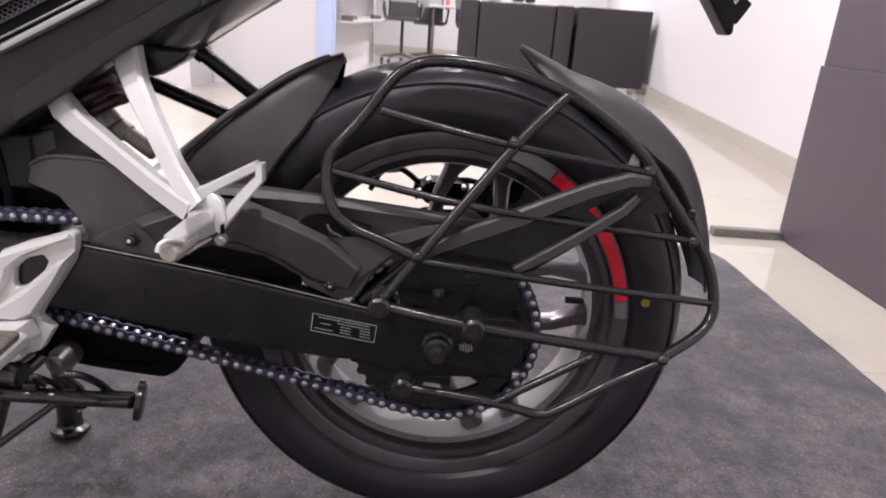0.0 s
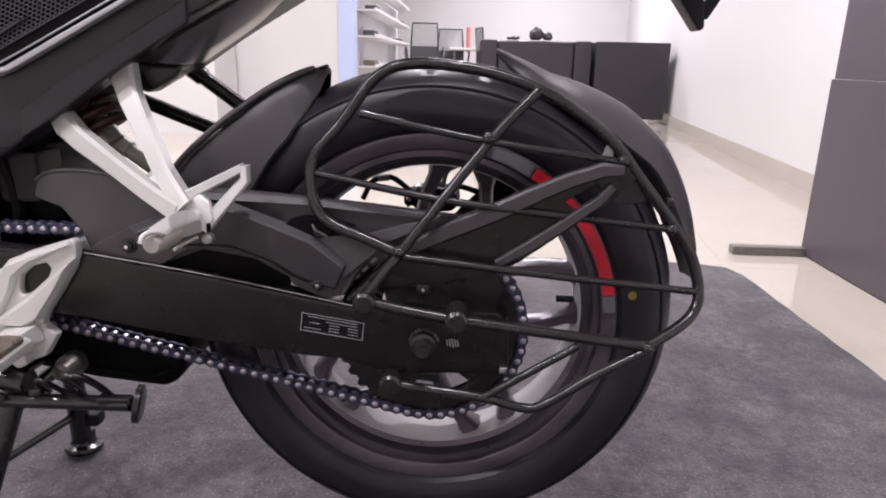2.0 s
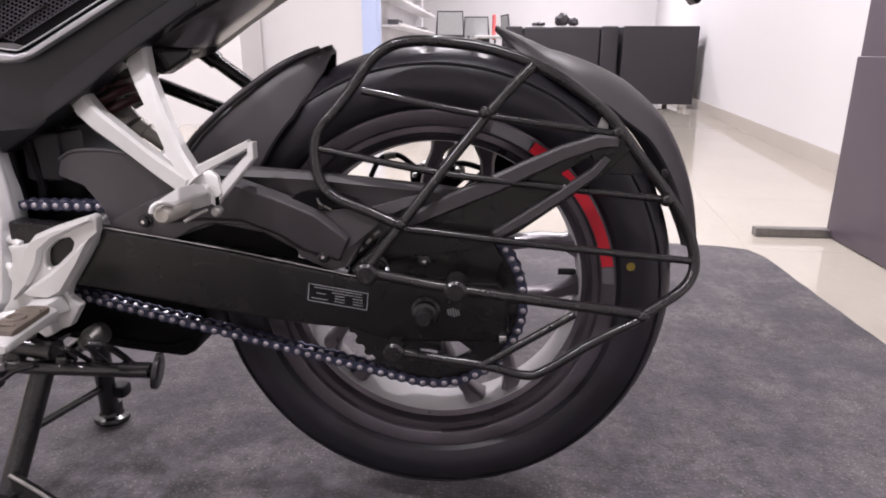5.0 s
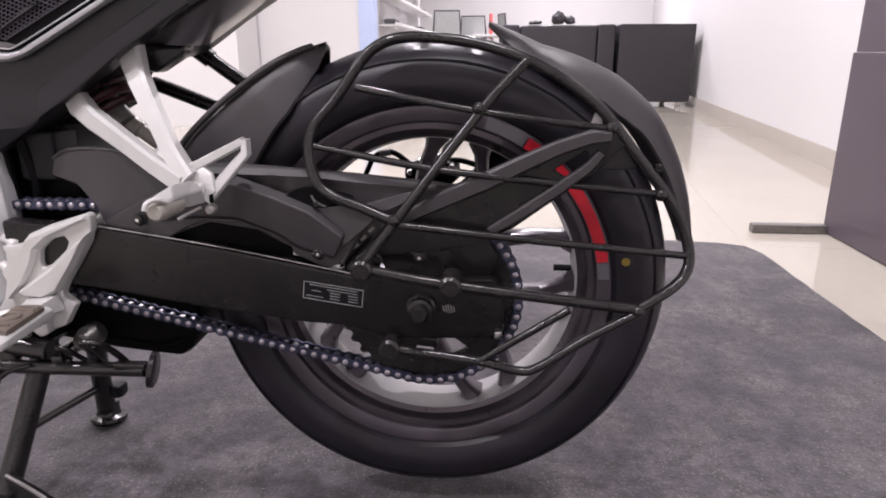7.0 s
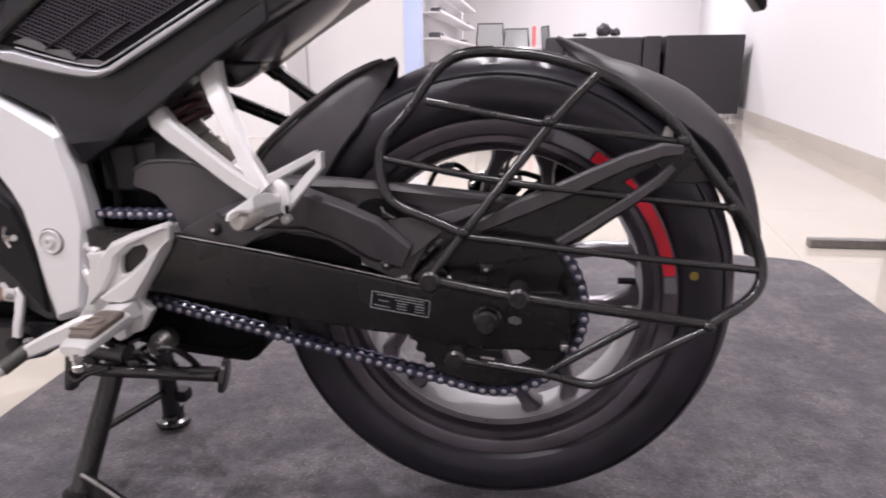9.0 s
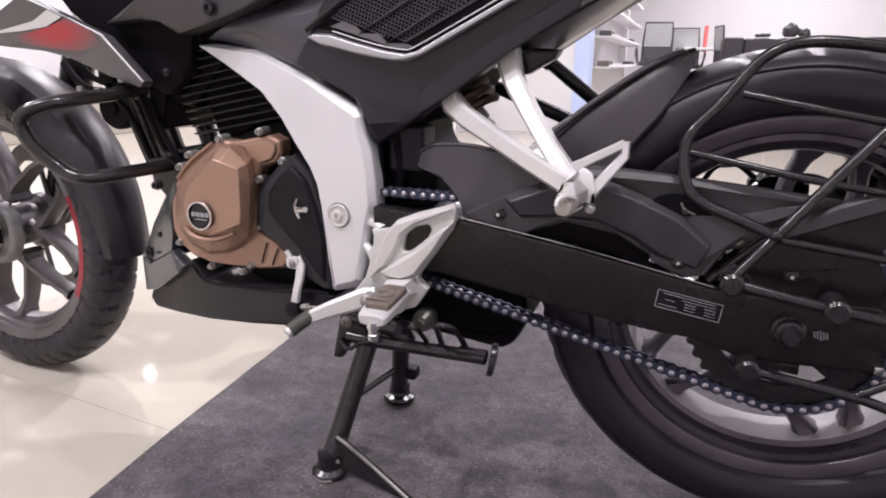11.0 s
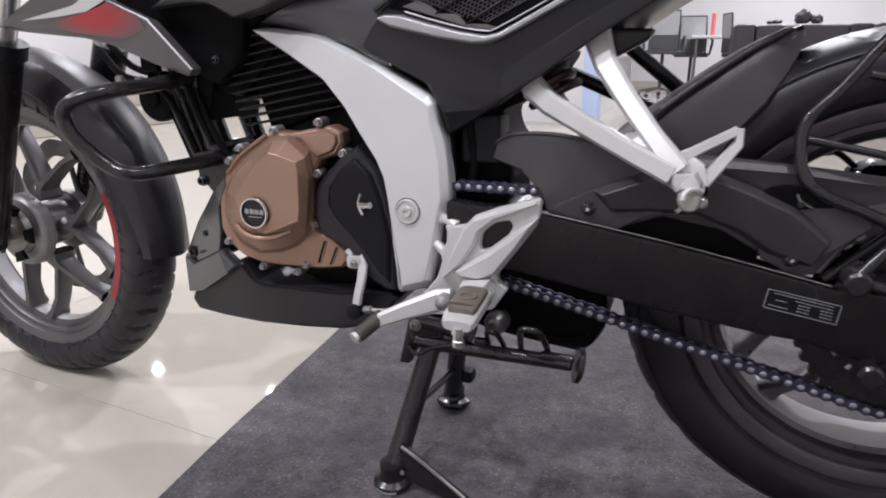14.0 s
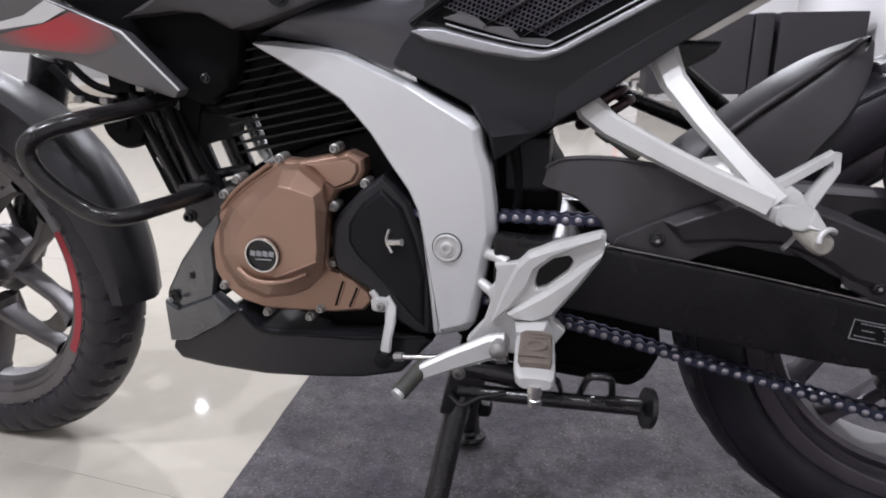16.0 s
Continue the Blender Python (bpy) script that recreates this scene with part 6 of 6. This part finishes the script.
part("intake_frame", stack([at_depth(trim_out, -0.108), at_depth(trim_out, -0.1135), at_depth(shrunk(trim_out, lambda p: 0.0030 if p[0] < -0.44 else 0.0012), -0.1180)], 0.0012), TRIMGREY, sp, "silver U-shaped intake trim", sharp=34)
part("intake_line", tube([(-0.552, -0.1160, 0.6405), (-0.520, -0.1160, 0.6315), (-0.484, -0.1160, 0.6230), (-0.456, -0.1160, 0.6190), (-0.442, -0.1160, 0.6220), (-0.386, -0.1158, 0.6505), (-0.30, -0.1155, 0.696)], 0.0010, 8, 3), TRIMGREY, sp)
part("intake_rim", tube([(-0.588, -0.117, 0.641), (-0.47, -0.117, 0.72), (-0.36, -0.115, 0.80)], 0.004, 8, 1), SATIN, sp)
# Flat near-black sheet in place of the shaded depth behind the mesh.
part("intake_shade_sheet", plate([(-0.574, 0.644), (-0.50, 0.627), (-0.462, 0.616), (-0.440, 0.619), (-0.25, 0.708), (-0.30, 0.80), (-0.45, 0.735)], -0.1145, -0.110, 0.001), DARKVOID, sp)
part("intake_lip", plate([(-0.555, 0.646), (-0.535, 0.652), (-0.520, 0.646), (-0.510, 0.638), (-0.488, 0.637), (-0.478, 0.627), (-0.455, 0.626), (-0.440, 0.622), (-0.462, 0.619)], -0.1165, -0.114, 0.0005), COWLGREY, sp)
for x, z in ((-0.515, 0.637), (-0.480, 0.625)):
    part("intake_fin", plate([(x, z), (x + 0.018, z + 0.010), (x + 0.075, z + 0.042), (x + 0.055, z + 0.034)], -0.1195, -0.114, 0.001), PLASTIC_GREY, sp)
bm = None
along, across = Vector((0.887, 0, 0.461)), Vector((-0.461, 0, 0.887))
for k in range(30):
    row = []
    for j in range(160):
        q = Vector((-0.452, -0.1160, 0.624)) + across * (0.0034 * k) + along * (0.0030 * j - 0.15)
        q += across * (0.0011 if (j + k) % 2 else -0.0011)
        inside = (q.x + 0.572) * 0.70 > q.z - 0.644 and q.z - 0.647 > -0.27 * (q.x + 0.53) and q.z > 0.628 + (q.x + 0.452) * 0.52 and q.x < -0.215
        if inside:
            row.append(q)
    if len(row) > 3:
        bm = tube(row, 0.0009, 4, 1, bm)
part("intake_mesh", bm, MESHSTEEL, sp, "fine grey mesh in the intake")
part("panel_step", plate([(-0.445, 0.540), (-0.400, 0.568), (-0.330, 0.617), (-0.25, 0.665), (-0.25, 0.69), (-0.36, 0.625), (-0.44, 0.575)], -0.102, -0.095, 0.003), SATINCHARCOAL, sp)
part("tail_underside", plate([(-0.38, 0.64), (-0.36, 0.608), (-0.336, 0.608), (-0.313, 0.614), (-0.288, 0.630), (-0.254, 0.653), (-0.211, 0.679), (-0.170, 0.703), (-0.06, 0.766), (0.02, 0.80), (0.02, 0.85), (-0.33, 0.78)], 0.0, 0.085, 0.006), PLASTIC, sp, "black underside of the tail")
tail_up = [(-0.345, -0.062, 0.622), (-0.300, -0.062, 0.640), (-0.222, -0.060, 0.683), (-0.10, -0.058, 0.760), (0.0, -0.056, 0.815)]
tail_low = [(-0.318, 0.048, 0.616), (-0.292, 0.048, 0.626), (-0.240, 0.050, 0.660), (-0.12, 0.052, 0.742), (0.0, 0.056, 0.80)]
bm = bmesh.new()
strip = [[bm.verts.new(p) for p in tail_up], [bm.verts.new(Vector(p).lerp(Vector(q), 0.5) + Vector((0.006, -0.006, -0.007))) for p, q in zip(tail_up, tail_low)], [bm.verts.new(p) for p in tail_low], [bm.verts.new(Vector(p) + Vector((0, 0.004, 0.04))) for p in tail_low], [bm.verts.new(Vector(p) + Vector((0, 0.02, 0.04))) for p in tail_up]]
for a, b in zip(strip, strip[1:] + strip[:1]):
    for i in range(4):
        bm.faces.new((a[i], a[i + 1], b[i + 1], b[i]))
bm.faces.new([r[0] for r in strip])
bm.faces.new([r[-1] for r in strip][::-1])
part("tail_side", bm, COWLGREY, sp, "gunmetal tail side tucked under the seat", sharp=50)
part("tail_gusset", plate([(-0.350, 0.625), (-0.278, 0.622), (-0.284, 0.611), (-0.319, 0.591), (-0.340, 0.598)], -0.06, -0.03, 0.004), SATIN, sp)
part("seat", plate([(-0.55, 0.80), (-0.30, 0.84), (0.02, 0.86), (0.30, 0.92), (0.32, 0.95), (0.0, 0.93), (-0.32, 0.88), (-0.54, 0.87)], -0.12, 0.12, 0.03), LEATHER, bike, "black two-piece seat")
part("tail_unit", plate([(0.02, 0.765), (0.20, 0.80), (0.36, 0.90), (0.30, 0.92), (0.02, 0.86)], -0.08, 0.08, 0.015), GLOSS, bike)

# shock absorber
sa = part("shock_absorber", rod((-0.445, -0.02, 0.61), (-0.385, -0.02, 0.530), 0.014), DULLSTEEL, bike, "gas shock absorber with a dark red spring")
pts = []
for k in range(91):
    t = k / 90
    q = Vector((-0.440, -0.03, 0.612)).lerp(Vector((-0.388, -0.03, 0.545)), t)
    a = t * 2 * math.pi * 6
    pts.append(q + Vector((0.82 * math.cos(a), 0, 0.57 * math.cos(a))) * 0.030 + Vector((0, math.sin(a) * 0.030, 0)))
part("spring", tube(pts, 0.0055, 8, 1), SPRINGRED, sa)
part("damper_can", lathe([(-0.030, 0.0), (-0.030, 0.008), (-0.028, 0.0115), (-0.010, 0.0115), (-0.008, 0.0095), (0.026, 0.0095), (0.029, 0.007), (0.029, 0.0)], (0, 0, 0), 20, axis="x"), CANGREY, sa, "pale grey damper canister").matrix_basis = Matrix.Translation((-0.370, 0.0, 0.512)) @ Matrix.Rotation(radians(36), 4, "Y")

# exhaust under the engine
ex = part("exhaust_box", plate([(-0.56, 0.335), (-0.316, 0.335), (-0.305, 0.262), (-0.321, 0.228), (-0.338, 0.215), (-0.372, 0.218), (-0.43, 0.224), (-0.52, 0.24), (-0.56, 0.27)], -0.045, 0.10, 0.014), DARKVOID, bike, "black underbelly exhaust box")
part("exhaust_seam", tube([(-0.33, -0.046, 0.245), (-0.375, -0.046, 0.235), (-0.50, -0.046, 0.255)], 0.003, 8, 4), DARKVOID, ex)

# centre stand, down
cs = part("centre_stand", tube([(-0.538, -0.012, 0.256), (-0.547, -0.035, 0.205), (-0.576, -0.117, 0.030)], 0.0155, 16, 1), STEELBLACK, bike, "black tubular centre stand holding the rear wheel up")
part("stand_leg", tube([(-0.532, 0.060, 0.256), (-0.568, 0.116, 0.030)], 0.0150, 16, 1), STEELBLACK, cs)
for s, x in ((-1, -0.577), (1, -0.568)):
    shoe = lathe([(-0.004, 0.0), (-0.004, 0.026), (0.001, 0.029), (0.006, 0.028), (0.010, 0.020), (0.016, 0.018), (0.032, 0.0175), (0.034, 0.0)], (0, 0, 0), 26, axis="z")
    bmesh.ops.transform(shoe, matrix=Matrix.Translation((x, s * 0.118, 0.0118)) @ Matrix.Rotation(radians(-8 * s), 4, "X"), verts=shoe.verts)
    part("stand_foot", shoe, STEELBLACK, cs)
part("foot_scuff", tube([(-0.592, -0.141, 0.010), (-0.578, -0.147, 0.0085), (-0.562, -0.144, 0.010)], 0.0022, 6, 4), DULLSTEEL, cs)
part("stop_rubber", block((0.030, 0.028, 0.024), (-0.545, 0.116, 0.070), 0.007), PLASTIC, cs)
part("stop_arm", rod((-0.560, 0.108, 0.072), (-0.540, 0.116, 0.070), 0.007), STEELBLACK, cs)
part("cross_tube", rod((-0.545, -0.035, 0.19), (-0.545, 0.075, 0.19), 0.011), STEELBLACK, cs)
part("brace_bar", tube([(-0.561, -0.078, 0.112), (-0.562, 0.098, 0.083)], 0.0065, 12, 1), STEELBLACK, cs)
tang_out = [(-0.575, -0.116, 0.062), (-0.560, -0.121, 0.072), (-0.520, -0.128, 0.055), (-0.430, -0.146, 0.012), (-0.455, -0.143, 0.010), (-0.560, -0.124, 0.022)]
tang = part("stand_tang", stack([[(x, y + 0.006, z) for x, y, z in tang_out], tang_out], 0.001), STEELBLACK, cs)
# Paler bead painting the highlight along the black tang's upper edge.
part("tang_highlight", tube([(-0.562, -0.124, 0.0725), (-0.520, -0.132, 0.0555), (-0.432, -0.150, 0.0125)], 0.0026, 8, 2), DULLSTEEL, tang)
part("tang_pip", bolt((-0.560, -0.128, 0.034), 0.003, 0.002), BOLTGREY, tang)
part("pivot_tube", rod((-0.497, -0.12, 0.262), (-0.497, 0.12, 0.262), 0.014), STEELBLACK, cs)
part("pivot_bolt", lathe([(-0.096, 0), (-0.096, 0.006), (-0.094, 0.008), (-0.0935, 0.0115), (-0.086, 0.0130), (-0.080, 0.0155), (-0.06, 0.0155)], (-0.444, 0, 0.257), 24), DULLSTEEL, cs, "dull steel pivot bolt")

# side stand, folded back
ss = part("side_stand", tube([(-0.535, -0.128, 0.240), (-0.50, -0.132, 0.240), (-0.335, -0.140, 0.246)], 0.0088, 12, 1), STEELBLACK, bike, "black side stand folded back")
bm = lathe([(-0.003, 0), (-0.003, 0.022), (0.003, 0.022), (0.005, 0.018), (0.005, 0)], (0, 0, 0), 24, axis="x")
bmesh.ops.transform(bm, matrix=Matrix.Translation((-0.327, -0.139, 0.246)) @ Matrix.Rotation(radians(14), 4, "Z") @ Matrix.Rotation(radians(10), 4, "Y"), verts=bm.verts)
part("stand_foot", bm, STEELBLACK, ss)
part("stand_strip", block((0.04, 0.012, 0.011), (-0.352, -0.141, 0.251), 0.003), STEELBLACK, ss)
part("stand_pivot", plate([(-0.560, 0.205), (-0.545, 0.275), (-0.515, 0.280), (-0.505, 0.245), (-0.530, 0.235), (-0.545, 0.205)], -0.132, -0.118, 0.004), STEELBLACK, ss)
part("pivot_housing", rod((-0.53, -0.12, 0.268), (-0.46, -0.128, 0.262), 0.014), STEELBLACK, ss)
part("pivot_bolt", bolt((-0.535, -0.133, 0.263), 0.006, 0.006), DULLSTEEL, ss)
part("foot_lever", tube([(-0.399, -0.124, 0.247), (-0.395, -0.150, 0.274), (-0.390, -0.170, 0.293), (-0.380, -0.173, 0.296), (-0.370, -0.168, 0.292), (-0.366, -0.146, 0.270), (-0.364, -0.124, 0.243)], 0.0040, 10, 3), STEELBLACK, ss)
part("foot_hoop", tube([(-0.440, -0.124, 0.249), (-0.437, -0.146, 0.272), (-0.430, -0.154, 0.279), (-0.423, -0.148, 0.272), (-0.420, -0.126, 0.249)], 0.0032, 10, 3), STEELBLACK, ss)
part("stand_lug", block((0.016, 0.010, 0.012), (-0.448, -0.134, 0.253), 0.003), STEELBLACK, ss)
part("worn_strip", block((0.026, 0.004, 0.005), (-0.360, -0.134, 0.2495), 0.001), DULLSTEEL, ss)
part("return_spring", tube([(-0.545, -0.135, 0.235), (-0.530, -0.14, 0.226), (-0.51, -0.14, 0.238), (-0.48, -0.142, 0.248)], 0.003, 8, 5), STEELBLACK, ss)


# ---- floor tiles ----
floor_me = block((12.4, 18.4, 0.1), (0, 0, 0), 0)
bmesh.ops.transform(floor_me, matrix=Matrix.Translation(room(-3.0, 4.0, -0.0510)) @ Matrix.Rotation(ROOM, 4, "Z"), verts=floor_me.verts)
ground = tagged(part("floor", floor_me, GROUT), "glossy cream floor tiles with fine joints", "floor", kind="structure")
T = 0.8
bm = block((T - 0.0014, T - 0.0014, 0.0035), (0, 0, 0), 0.0004)
tile_me = to_mesh("tile", bm, TILE)
for i in range(-9, 3):
    for j in range(-5, 15):
        u, v = i * T + 0.37, j * T + 0.2
        if u > UR or v > VB or u < UL or v < VF:
            continue
        ob = new("tile", tile_me)
        ob.parent = ground
        ob.matrix_basis = Matrix.Translation(room(u, v, -0.00175)) @ Matrix.Rotation(ROOM, 4, "Z")
